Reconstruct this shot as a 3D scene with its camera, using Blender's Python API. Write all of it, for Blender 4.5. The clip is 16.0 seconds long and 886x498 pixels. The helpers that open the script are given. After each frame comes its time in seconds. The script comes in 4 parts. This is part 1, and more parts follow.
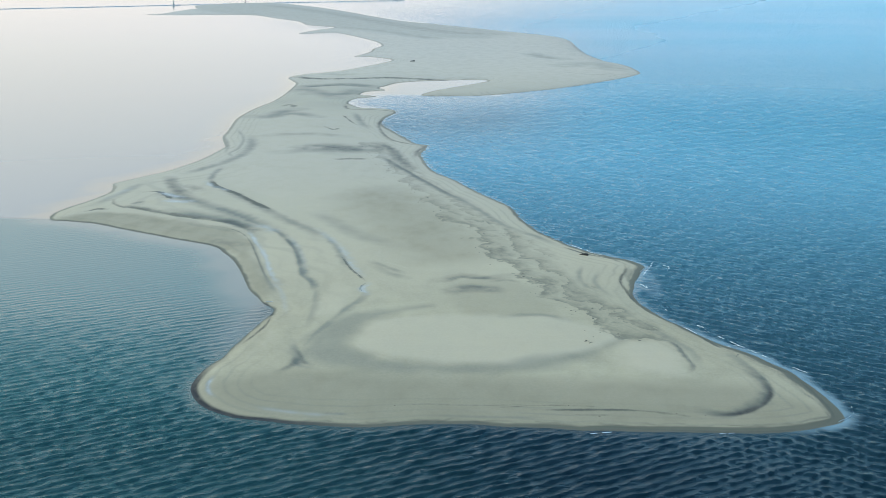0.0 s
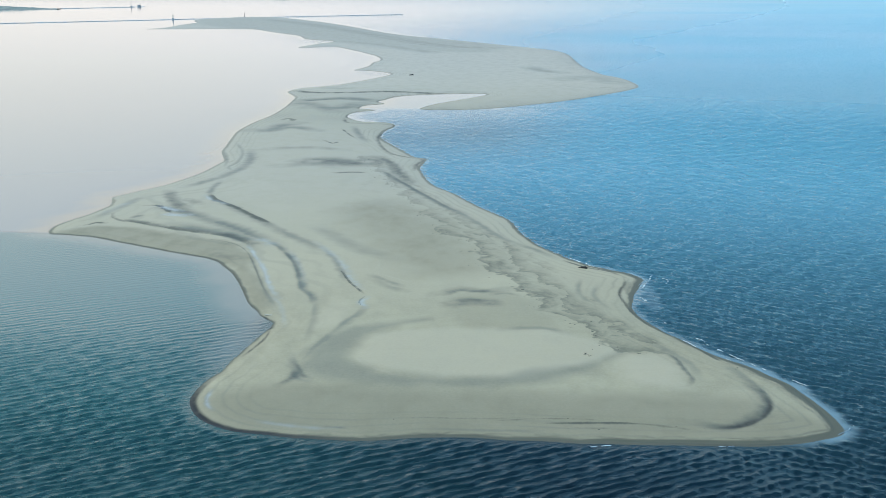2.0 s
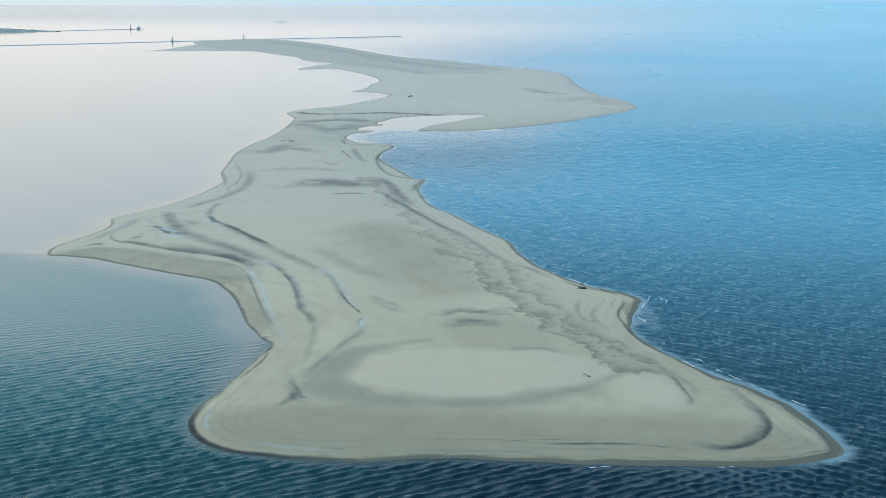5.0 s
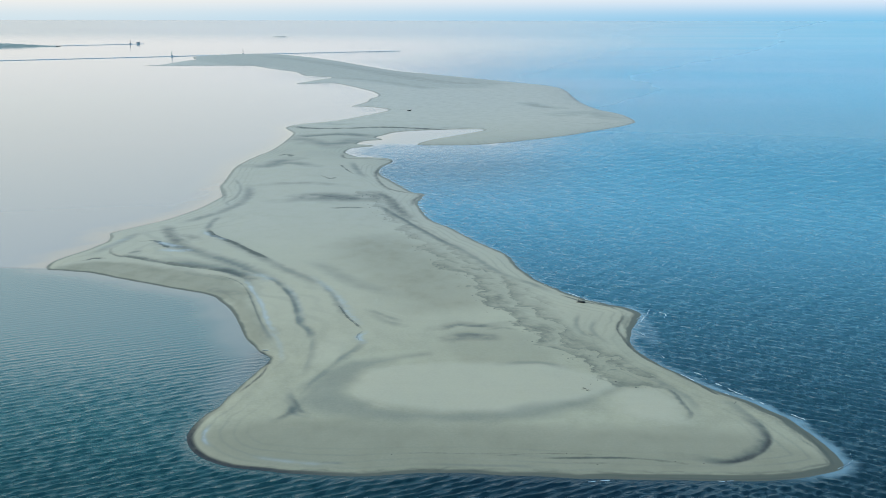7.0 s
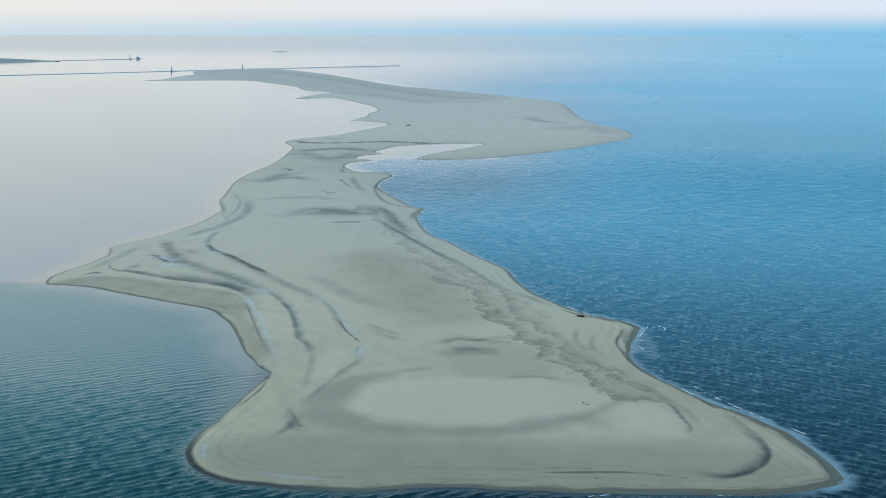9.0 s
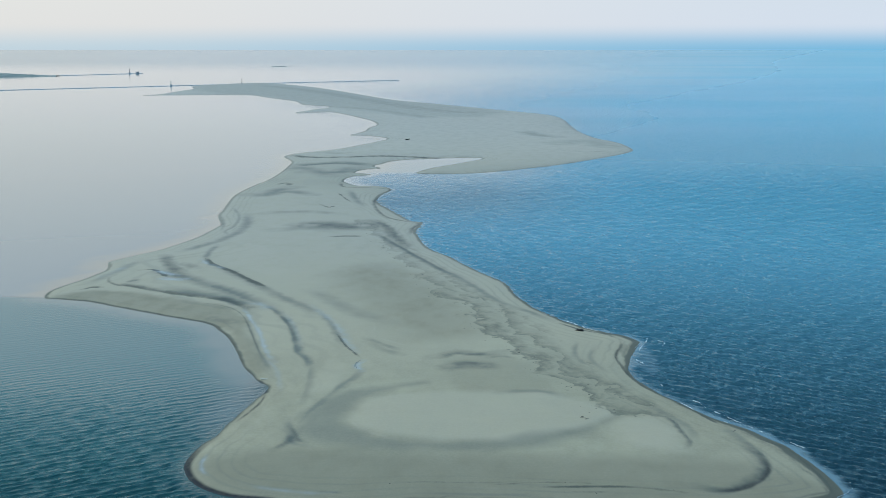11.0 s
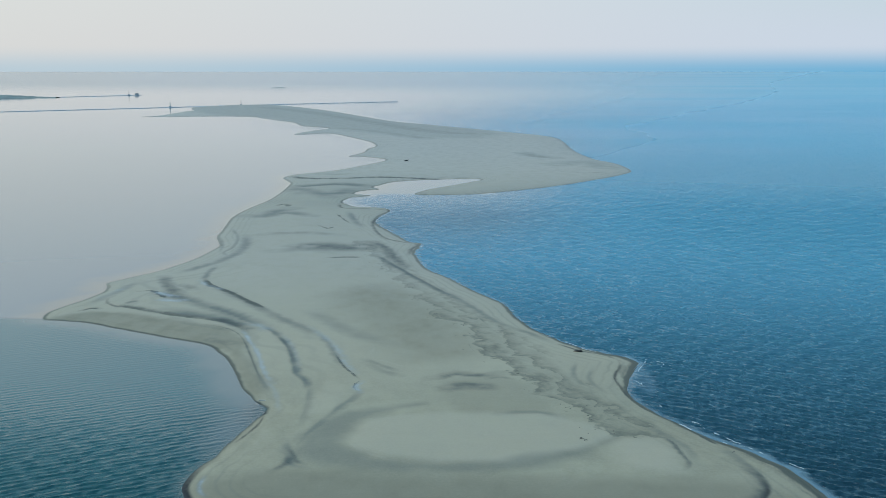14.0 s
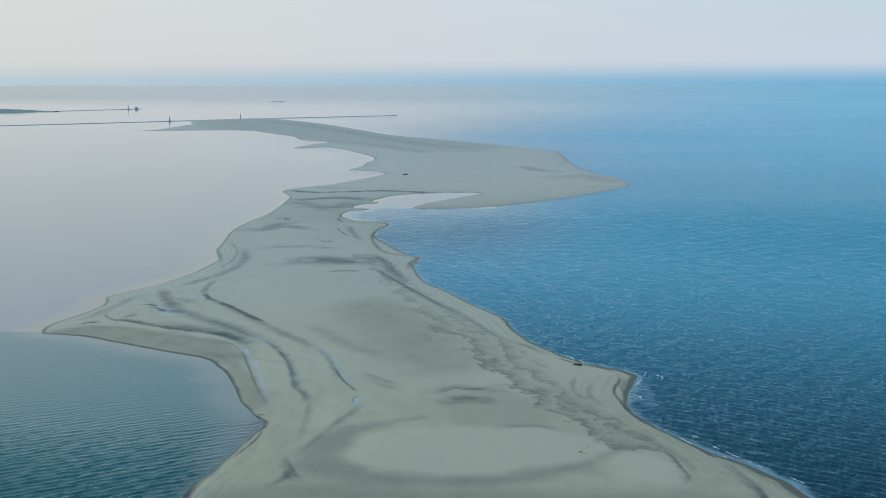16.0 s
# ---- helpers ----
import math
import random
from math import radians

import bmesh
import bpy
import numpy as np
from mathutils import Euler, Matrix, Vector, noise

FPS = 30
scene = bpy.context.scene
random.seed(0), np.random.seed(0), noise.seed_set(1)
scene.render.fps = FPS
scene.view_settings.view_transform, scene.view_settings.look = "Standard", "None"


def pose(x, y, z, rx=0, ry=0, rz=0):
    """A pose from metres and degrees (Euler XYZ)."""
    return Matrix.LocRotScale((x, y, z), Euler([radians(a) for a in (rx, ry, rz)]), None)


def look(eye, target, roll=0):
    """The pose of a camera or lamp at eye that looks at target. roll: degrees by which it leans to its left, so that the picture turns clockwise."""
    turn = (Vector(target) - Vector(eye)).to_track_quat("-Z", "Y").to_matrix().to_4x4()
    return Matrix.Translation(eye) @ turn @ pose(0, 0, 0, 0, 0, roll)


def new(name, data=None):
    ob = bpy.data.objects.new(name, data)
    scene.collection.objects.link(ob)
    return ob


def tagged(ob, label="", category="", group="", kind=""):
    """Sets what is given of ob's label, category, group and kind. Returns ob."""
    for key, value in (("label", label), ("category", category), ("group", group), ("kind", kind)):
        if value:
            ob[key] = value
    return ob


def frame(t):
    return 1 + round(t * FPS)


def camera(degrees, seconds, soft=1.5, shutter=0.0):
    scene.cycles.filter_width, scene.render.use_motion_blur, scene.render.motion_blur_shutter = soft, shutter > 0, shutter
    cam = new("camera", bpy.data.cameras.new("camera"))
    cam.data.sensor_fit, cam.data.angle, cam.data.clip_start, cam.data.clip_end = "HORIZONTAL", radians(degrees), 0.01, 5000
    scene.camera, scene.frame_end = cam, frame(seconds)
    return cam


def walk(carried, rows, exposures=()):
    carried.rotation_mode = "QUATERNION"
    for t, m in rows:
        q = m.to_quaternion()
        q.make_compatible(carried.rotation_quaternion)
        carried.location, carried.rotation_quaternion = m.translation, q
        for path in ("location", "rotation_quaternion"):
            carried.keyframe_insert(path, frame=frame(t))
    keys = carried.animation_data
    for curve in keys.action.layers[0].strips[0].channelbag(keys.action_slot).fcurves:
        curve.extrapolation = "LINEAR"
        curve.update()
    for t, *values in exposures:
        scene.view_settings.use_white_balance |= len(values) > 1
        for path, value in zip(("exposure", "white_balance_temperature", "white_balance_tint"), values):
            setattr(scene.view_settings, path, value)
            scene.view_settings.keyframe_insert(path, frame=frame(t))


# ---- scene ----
# A drone hovers 60 m over the sea and slowly lifts its gaze along a low sandbank.
cam = camera(41.2, 16.0, soft=0.5)
PATH = [
    (0, (-0.059, 0.257, 59.882), (-1.784, 97.250, 35.605), 0.251),
    (1, (-0.044, 0.222, 59.864), (-1.740, 97.352, 36.140), 0.221),
    (2, (-0.029, 0.186, 59.847), (-1.695, 97.453, 36.687), 0.193),
    (3, (-0.015, 0.150, 59.832), (-1.651, 97.552, 37.243), 0.166),
    (4, (-0.001, 0.114, 59.819), (-1.607, 97.649, 37.809), 0.142),
    (5, (0.013, 0.078, 59.807), (-1.564, 97.743, 38.383), 0.119),
    (6, (0.027, 0.041, 59.798), (-1.520, 97.834, 38.962), 0.097),
    (7, (0.040, 0.004, 59.790), (-1.476, 97.922, 39.547), 0.078),
    (8, (0.053, -0.034, 59.785), (-1.433, 98.006, 40.136), 0.060),
    (9, (0.065, -0.072, 59.781), (-1.389, 98.086, 40.728), 0.043),
    (10, (0.078, -0.110, 59.779), (-1.345, 98.162, 41.321), 0.028),
    (11, (0.090, -0.148, 59.779), (-1.301, 98.233, 41.913), 0.014),
    (12, (0.101, -0.187, 59.780), (-1.257, 98.300, 42.505), 0.001),
    (13, (0.112, -0.226, 59.784), (-1.213, 98.363, 43.094), -0.010),
    (14, (0.123, -0.265, 59.790), (-1.169, 98.420, 43.679), -0.020),
    (15, (0.134, -0.305, 59.797), (-1.124, 98.473, 44.259), -0.029),
    (16, (0.144, -0.345, 59.806), (-1.079, 98.520, 44.833), -0.037),
]
walk(cam, [(t, look(eye, target, roll)) for t, eye, target, roll in PATH],
     exposures=[(0.0, 0.19, 6160, 3), (8.0, -0.06, 5850, -1), (16.0, -0.41, 5690, -2)])

# ---------------------------------------------------------------- world, sun
SUN_AZ, SUN_EL = radians(-70), radians(28)      # azimuth from +y, negative to the west
world = bpy.data.worlds.new("hazy_evening")
scene.world = world
world.use_nodes = True
wn, wl = world.node_tree.nodes, world.node_tree.links
wn.clear()


def wnode(kind, **kw):
    n = wn.new(kind)
    for k, v in kw.items():
        n.inputs[k].default_value = v
    return n


w_out = wn.new("ShaderNodeOutputWorld")
w_bg = wnode("ShaderNodeBackground", Strength=1.0)
w_sky = wn.new("ShaderNodeTexSky")
w_sky.sky_type, w_sky.sun_disc = "NISHITA", False
w_sky.sun_elevation, w_sky.sun_rotation = SUN_EL, SUN_AZ
w_sky.air_density, w_sky.dust_density, w_sky.ozone_density = 1.2, 2.0, 2.0
w_scale = wn.new("ShaderNodeVectorMath")
w_scale.operation = "MULTIPLY"
w_scale.inputs[1].default_value = (0.19, 0.265, 0.275)
wl.new(w_sky.outputs[0], w_scale.inputs[0])
# haze: a veil that thins out with height, warmer towards the low sun
w_co = wn.new("ShaderNodeTexCoord")
w_sep = wn.new("ShaderNodeSeparateXYZ")
wl.new(w_co.outputs["Generated"], w_sep.inputs[0])
w_side = wnode("ShaderNodeMapRange", **{"From Min": -0.42, "From Max": 0.42})
w_side.interpolation_type = "SMOOTHSTEP"
wl.new(w_sep.outputs["X"], w_side.inputs["Value"])
w_haze = wn.new("ShaderNodeMix")
w_haze.data_type = "RGBA"
w_haze.inputs[6].default_value = (1.02, 0.88, 0.825, 1)
w_haze.inputs[7].default_value = (0.90, 0.87, 0.95, 1)
wl.new(w_side.outputs[0], w_haze.inputs[0])
w_deep = wnode("ShaderNodeMapRange", **{"To Min": 0.70, "To Max": 0.14})
wl.new(w_side.outputs[0], w_deep.inputs["Value"])
w_up = wnode("ShaderNodeMapRange", **{"From Min": 0.01, "To Min": 0.95, "To Max": 0.04})
w_up.interpolation_type = "SMOOTHSTEP"
wl.new(w_deep.outputs[0], w_up.inputs["From Max"])
wl.new(w_sep.outputs["Z"], w_up.inputs["Value"])
w_mix = wn.new("ShaderNodeMix")
w_mix.data_type = "RGBA"
wl.new(w_up.outputs[0], w_mix.inputs[0])
wl.new(w_scale.outputs[0], w_mix.inputs[6])
wl.new(w_haze.outputs[2], w_mix.inputs[7])
# the hazy sea beyond the sheet of water, just under the horizon
w_below = wnode("ShaderNodeMapRange", **{"From Min": -0.012, "From Max": 0.010, "To Min": 1.0, "To Max": 0.0})
w_below.interpolation_type = "SMOOTHSTEP"
wl.new(w_sep.outputs["Z"], w_below.inputs["Value"])
w_far = wn.new("ShaderNodeMix")
w_far.data_type = "RGBA"
w_far.inputs[6].default_value = (0.735, 0.765, 0.80, 1)
w_far.inputs[7].default_value = (0.28, 0.56, 0.80, 1)
wl.new(w_side.outputs[0], w_far.inputs[0])
w_all = wn.new("ShaderNodeMix")
w_all.data_type = "RGBA"
wl.new(w_below.outputs[0], w_all.inputs[0])
wl.new(w_mix.outputs[2], w_all.inputs[6])
wl.new(w_far.outputs[2], w_all.inputs[7])
wl.new(w_all.outputs[2], w_bg.inputs["Color"])
wl.new(w_bg.outputs[0], w_out.inputs[0])

sun_data = bpy.data.lights.new("sun", "SUN")
sun_data.energy, sun_data.angle, sun_data.color = 2.2, radians(20), (1.0, 0.90, 0.76)
sun = new("sun", sun_data)
sun_from = Vector((math.sin(SUN_AZ) * math.cos(SUN_EL), math.cos(SUN_AZ) * math.cos(SUN_EL), math.sin(SUN_EL)))
sun.matrix_world = look(sun_from * 300, (0, 0, 0))


# ---------------------------------------------------------------- materials
class Nodes:
    """A small builder for node materials."""

    def __init__(self, name):
        self.mat = bpy.data.materials.new(name)
        self.mat.use_nodes = True
        self.n, self.l = self.mat.node_tree.nodes, self.mat.node_tree.links
        self.bsdf = self.n["Principled BSDF"]
        self.place = self.n.new("ShaderNodeNewGeometry").outputs["Position"]

    def put(self, socket, value):
        if isinstance(value, bpy.types.NodeSocket):
            self.l.new(value, socket)
        else:
            socket.default_value = value

    def noise(self, scale, detail=4.0, rough=0.55, stretch=(1, 1, 1), turn=0.0, warp=0.0):
        m = self.n.new("ShaderNodeMapping")
        m.inputs["Rotation"].default_value = (0, 0, radians(turn))
        self.l.new(self.place, m.inputs["Vector"])
        s = self.n.new("ShaderNodeVectorMath")
        s.operation = "MULTIPLY"
        self.l.new(m.outputs[0], s.inputs[0])
        s.inputs[1].default_value = stretch
        t = self.n.new("ShaderNodeTexNoise")
        self.l.new(s.outputs[0], t.inputs["Vector"])
        t.inputs["Scale"].default_value, t.inputs["Detail"].default_value = scale, detail
        t.inputs["Roughness"].default_value, t.inputs["Distortion"].default_value = rough, warp
        return t.outputs[0]

    def attr(self, name):
        a = self.n.new("ShaderNodeAttribute")
        a.attribute_name = name
        return a.outputs["Fac"]

    def math(self, op, a, b=0.0, clamp=False):
        m = self.n.new("ShaderNodeMath")
        m.operation, m.use_clamp = op, clamp
        self.put(m.inputs[0], a), self.put(m.inputs[1], b)
        return m.outputs[0]

    def span(self, v, lo, hi, to_lo=0.0, to_hi=1.0):
        m = self.n.new("ShaderNodeMapRange")
        m.interpolation_type = "SMOOTHSTEP"
        self.put(m.inputs["Value"], v)
        for k, x in (("From Min", lo), ("From Max", hi), ("To Min", to_lo), ("To Max", to_hi)):
            self.put(m.inputs[k], x)
        return m.outputs[0]

    def mix(self, fac, a, b, blend="MIX"):
        m = self.n.new("ShaderNodeMix")
        m.data_type, m.blend_type = "RGBA", blend
        self.put(m.inputs[0], fac)
        for s, v in ((m.inputs[6], a), (m.inputs[7], b)):
            self.put(s, v if isinstance(v, bpy.types.NodeSocket) else (*v, 1))
        return m.outputs[2]

    def bump(self, height, distance, strength=1.0, under=None):
        b = self.n.new("ShaderNodeBump")
        self.put(b.inputs["Height"], height), self.put(b.inputs["Distance"], distance)
        self.put(b.inputs["Strength"], strength)
        if under is not None:
            self.l.new(under, b.inputs["Normal"])
        return b.outputs[0]

    def done(self, colour=None, rough=None, normal=None, spec=None, ior=None, metal=None):
        for key, v in (("Base Color", colour), ("Roughness", rough), ("Normal", normal),
                       ("Specular IOR Level", spec), ("IOR", ior), ("Metallic", metal)):
            if v is not None:
                self.put(self.bsdf.inputs[key], (*v, 1) if isinstance(v, tuple) else v)
        return self.mat


def make_sand():
    m = Nodes("beach_sand")
    broad = m.noise(0.035, 5, 0.6)
    patch = m.noise(0.22, 5, 0.6, stretch=(1, 0.6, 1))
    fine = m.noise(2.2, 6, 0.65)
    grain = m.noise(30, 3, 0.7)
    rag = m.noise(0.8, 6, 0.7, stretch=(1, 0.7, 1), warp=0.6)
    rag2 = m.noise(0.33, 7, 0.72, stretch=(1, 0.45, 1), turn=-35, warp=1.2)
    base = m.mix(m.span(broad, 0.3, 0.7), (0.362, 0.304, 0.204), (0.420, 0.358, 0.244))
    base = m.mix(m.span(patch, 0.35, 0.72, 0, 0.65), base, (0.30, 0.262, 0.182))
    base = m.mix(m.span(fine, 0.3, 0.75, 0, 0.5), base, (0.455, 0.384, 0.285))
    streak = m.noise(0.6, 5, 0.6, stretch=(0.18, 1.0, 1), turn=-6)
    base = m.mix(m.span(streak, 0.42, 0.75, 0, 0.10), base, (0.245, 0.215, 0.16))
    # pale plates, plus the haze paling painted on the far bank
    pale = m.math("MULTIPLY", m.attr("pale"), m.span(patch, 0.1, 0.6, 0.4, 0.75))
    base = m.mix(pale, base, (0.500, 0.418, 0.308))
    # greyer towards the far bank: distance haze painted into the sand colour
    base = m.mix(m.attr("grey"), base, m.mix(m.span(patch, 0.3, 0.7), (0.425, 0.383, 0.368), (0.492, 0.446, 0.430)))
    olive = m.math("MULTIPLY", m.attr("olive"), m.span(patch, 0.2, 0.7, 1.0, 0.6))
    base = m.mix(m.math("MULTIPLY", olive, 0.75), base, (0.212, 0.185, 0.130))
    damp = m.math("MULTIPLY", m.attr("damp"), m.span(m.math("ADD", m.math("MULTIPLY", rag, 0.5), m.math("MULTIPLY", rag2, 0.5)), 0.3, 0.65, 1.0, 0.85))
    base = m.mix(m.math("MULTIPLY", damp, 0.84), base, (0.108, 0.122, 0.118))
    # coarse weed and shell litter in scalloped drifts, each with a crisp inland edge
    scallop = m.math("MULTIPLY", m.math("SUBTRACT", m.noise(0.13, 4, 0.6, warp=0.6), 0.5), 17.0)
    f = m.math("ADD", m.attr("weed_in"), m.math("ADD", scallop, m.math("MULTIPLY", m.math("SUBTRACT", rag, 0.5), 1.6)))
    drift = m.math("POWER", m.math("SUBTRACT", 1.0, m.math("FRACT", m.math("MULTIPLY", f, 0.16))), 2.2)
    first = m.math("SUBTRACT", 1.0, m.span(f, 0.5, 5.0), True)
    weed = m.math("MULTIPLY", m.math("MULTIPLY", m.span(f, 0.0, 0.9), m.attr("weed")), m.span(rag2, 0.36, 0.56, 0.35, 1.0))
    tone = m.math("ADD", 0.16, m.math("MAXIMUM", m.math("MULTIPLY", drift, 0.5), m.math("MULTIPLY", first, 0.5)))
    base = m.mix(m.math("MULTIPLY", weed, tone), base, (0.105, 0.105, 0.085))
    line = m.span(m.math("ADD", m.attr("line"), m.math("MULTIPLY", m.math("SUBTRACT", rag, 0.5), 0.7)), 0.10, 0.80)
    line = m.math("MULTIPLY", line, m.span(m.attr("line"), 0.02, 0.2))
    base = m.mix(m.math("MULTIPLY", line, 0.8), base, (0.075, 0.075, 0.065))
    base = m.mix(m.math("MULTIPLY", m.attr("mark"), m.span(rag2, 0.3, 0.65, 0.9, 0.6)), base, (0.085, 0.092, 0.088))
    wet = m.attr("wet")
    base = m.mix(m.math("MULTIPLY", wet, 0.9), base, (0.10, 0.094, 0.070))
    base = m.mix(m.math("MULTIPLY", m.attr("dark"), m.span(rag, 0.25, 0.7, 1.0, 0.7)), base, (0.034, 0.034, 0.036))
    # wet film: glossy, with bluish sky reflection also painted into its colour
    film_sheen = m.math("MULTIPLY", m.attr("film_sheen"), m.span(rag, 0.3, 0.6, 0.5, 0.85))
    base = m.mix(m.math("MULTIPLY", film_sheen, 0.65), base, (0.235, 0.265, 0.30))
    rough = m.math("SUBTRACT", 0.92, m.math("MULTIPLY", m.math("MAXIMUM", m.math("MULTIPLY", wet, 0.30), m.math("MULTIPLY", film_sheen, 0.75)), 1.0))
    nrm = m.bump(fine, 0.06, 0.5)
    nrm = m.bump(grain, 0.01, 0.4, nrm)
    return m.done(base, rough, nrm, spec=m.math("ADD", 0.12, m.math("MULTIPLY", film_sheen, 0.45)))


def make_sea():
    m = Nodes("sea_water")
    chop, silt_sheen, shallow = m.attr("chop"), m.attr("silt_sheen"), m.attr("shallow")
    patch = m.noise(0.012, 4, 0.6, stretch=(0.6, 1.4, 1))
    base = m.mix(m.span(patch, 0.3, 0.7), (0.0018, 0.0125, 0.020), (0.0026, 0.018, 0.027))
    # open-water blue with sky reflection painted in, stronger farther out
    base = m.mix(m.attr("offshore_sheen"), base, (0.110, 0.280, 0.372))
    # farthest sea: haze painted as a paler blue, in noisy lanes
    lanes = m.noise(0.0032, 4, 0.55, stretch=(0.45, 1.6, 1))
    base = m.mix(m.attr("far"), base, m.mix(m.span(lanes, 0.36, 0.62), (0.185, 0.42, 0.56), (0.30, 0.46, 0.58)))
    base = m.mix(m.attr("green"), base, (0.032, 0.102, 0.097))
    # farther lee water turns lavender: distance haze painted into its colour
    base = m.mix(silt_sheen, base, m.mix(m.attr("lee_haze"), (0.225, 0.200, 0.186), (0.200, 0.220, 0.255)))
    base = m.mix(m.attr("bed"), base, (0.33, 0.235, 0.165))
    base = m.mix(shallow, base, (0.145, 0.195, 0.225))
    east, rise = m.attr("east"), m.attr("rise")

    def crests(scale, detail, rough, long):
        south = m.noise(scale, detail, rough, stretch=(long, 1.0, 1), turn=-30)
        other = m.noise(scale, detail, rough, stretch=(long, 1.0, 1), turn=42)
        return m.math("ADD", m.math("MULTIPLY", other, east), m.math("MULTIPLY", south, m.math("SUBTRACT", 1.0, east)))

    swell = crests(0.3, 3, 0.5, 0.45)
    wave = crests(0.62, 3, 0.55, 0.5)
    ripple = crests(1.7, 4, 0.6, 0.45)
    n = m.bump(swell, m.math("MULTIPLY", rise, 0.3), 1.0)
    n = m.bump(wave, m.math("MULTIPLY", m.math("MAXIMUM", rise, m.math("MULTIPLY", m.math("MULTIPLY", chop, east), 0.3)), 0.5), 1.0, n)
    n = m.bump(ripple, m.math("MULTIPLY", m.attr("fine_chop"), 0.30), 1.0, n)
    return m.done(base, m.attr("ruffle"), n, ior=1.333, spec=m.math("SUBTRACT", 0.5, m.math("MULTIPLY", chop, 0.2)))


SAND, SEA = make_sand(), make_sea()


def plain(name, dark, light, scale, rough=0.8, depth=0.02):
    m = Nodes(name)
    a, b = m.noise(scale, 5, 0.6), m.noise(scale * 7, 4, 0.65)
    c = m.mix(m.span(a, 0.3, 0.7), dark, light)
    c = m.mix(m.span(b, 0.4, 0.8, 0, 0.4), c, tuple(0.6 * v for v in dark))
    return m.done(c, rough, m.bump(b, depth, 0.6))


# stone lightened beyond its own tone to stand for distance haze
STONE = plain("jetty_stone", (0.50, 0.52, 0.54), (0.62, 0.63, 0.64), 0.4)
CONCRETE = plain("weathered_concrete", (0.38, 0.38, 0.37), (0.46, 0.455, 0.44), 0.5)
# beacon paints paled and greyed, haze over the distance put into their colour
GREEN_PAINT = plain("green_paint", (0.22, 0.31, 0.29), (0.28, 0.37, 0.34), 1.0, 0.5)
RED_PAINT = plain("red_paint", (0.36, 0.24, 0.23), (0.42, 0.29, 0.27), 1.0, 0.5)
STEEL = plain("grey_steel", (0.12, 0.13, 0.14), (0.18, 0.19, 0.20), 1.0, 0.5)
SCRUB = plain("dune_scrub", (0.19, 0.22, 0.20), (0.28, 0.30, 0.27), 0.05, 0.95)
WOOD_DARK = plain("waterlogged_wood", (0.012, 0.012, 0.012), (0.03, 0.028, 0.026), 3.0, 0.75)
WOOD_PALE = plain("bleached_wood", (0.42, 0.40, 0.36), (0.55, 0.52, 0.47), 3.0, 0.8)
FOAM = plain("sea_foam", (0.50, 0.55, 0.58), (0.70, 0.74, 0.76), 1.5, 0.7)

# ---------------------------------------------------------------- the sandbank's plan
COAST = {
    "cove": [(-94.4, 263.7), (-92.1, 263.5), (-84.4, 261.1), (-78.2, 257.2), (-70.8, 252.4), (-63.3, 247.3), (-56.3, 243.4), (-52.7, 240.7), (-50.3, 237.6), (-48.2, 233.8), (-45.8, 228.9), (-43.3, 221.5), (-41.2, 214.6), (-39.2, 208.4), (-37.3, 203.6), (-35.7, 200.1), (-33.0, 196.1), (-32.8, 193.4), (-33.1, 190.5), (-33.5, 188.9)],
    "south_west": [(-33.5, 188.9), (-34.2, 185.8), (-35.9, 175.9), (-36.7, 170.3), (-37.9, 166.2), (-38.6, 163.3), (-38.8, 160.6), (-38.7, 157.9), (-38.3, 155.5), (-37.5, 153.3), (-36.4, 151.4), (-34.9, 149.6), (-33.2, 148.0), (-31.2, 146.7), (-28.8, 145.8), (-25.7, 145.0), (-21.8, 144.2), (-18.1, 143.7), (-14.4, 143.4)],
    "south": [(-14.4, 143.4), (-11.4, 143.4), (-8.5, 143.9), (-5.6, 144.6), (-1.2, 144.9), (4.0, 144.4), (9.9, 143.8), (15.7, 143.2), (20.7, 143.0), (28.0, 142.8), (35.2, 142.8), (38.9, 143.0), (42.7, 143.8), (46.7, 144.9), (49.2, 146.1), (50.9, 148.0)],
    "east": [(50.9, 148.0), (51.3, 151.5), (50.9, 154.4), (50.5, 158.0), (49.6, 161.9), (48.7, 166.1), (47.1, 169.5), (45.4, 172.8), (42.7, 176.5), (40.1, 180.0), (38.6, 182.6), (36.0, 188.2), (32.5, 196.1), (31.2, 200.5), (30.6, 205.1), (31.2, 211.4), (32.8, 217.3), (34.3, 222.3), (35.2, 226.2), (34.0, 229.7), (32.3, 231.9)],
    "upper_east": [(32.3, 231.9), (29.7, 233.7), (27.1, 236.4), (25.0, 238.7), (21.9, 243.5), (18.7, 250.1), (15.5, 258.2), (12.8, 268.6), (10.6, 282.5), (4.6, 296.3), (-0.1, 308.3), (-2.8, 316.2), (-6.9, 324.6), (-9.4, 330.7), (-11.3, 339.0), (-13.1, 351.7), (-13.9, 358.9), (-13.1, 367.6), (-12.5, 376.7)],
    "bay": [(-12.5, 376.7), (-15.4, 378.9), (-18.5, 386.0), (-21.8, 395.9), (-25.4, 407.6), (-28.6, 417.2), (-30.6, 425.8), (-30.8, 434.8), (-29.8, 444.2), (-27.7, 452.5), (-26.8, 459.2), (-29.0, 466.1), (-33.7, 469.4), (-40.6, 470.9), (-44.5, 476.2), (-47.5, 483.6), (-48.3, 489.3), (-47.6, 497.2), (-45.3, 503.3)],
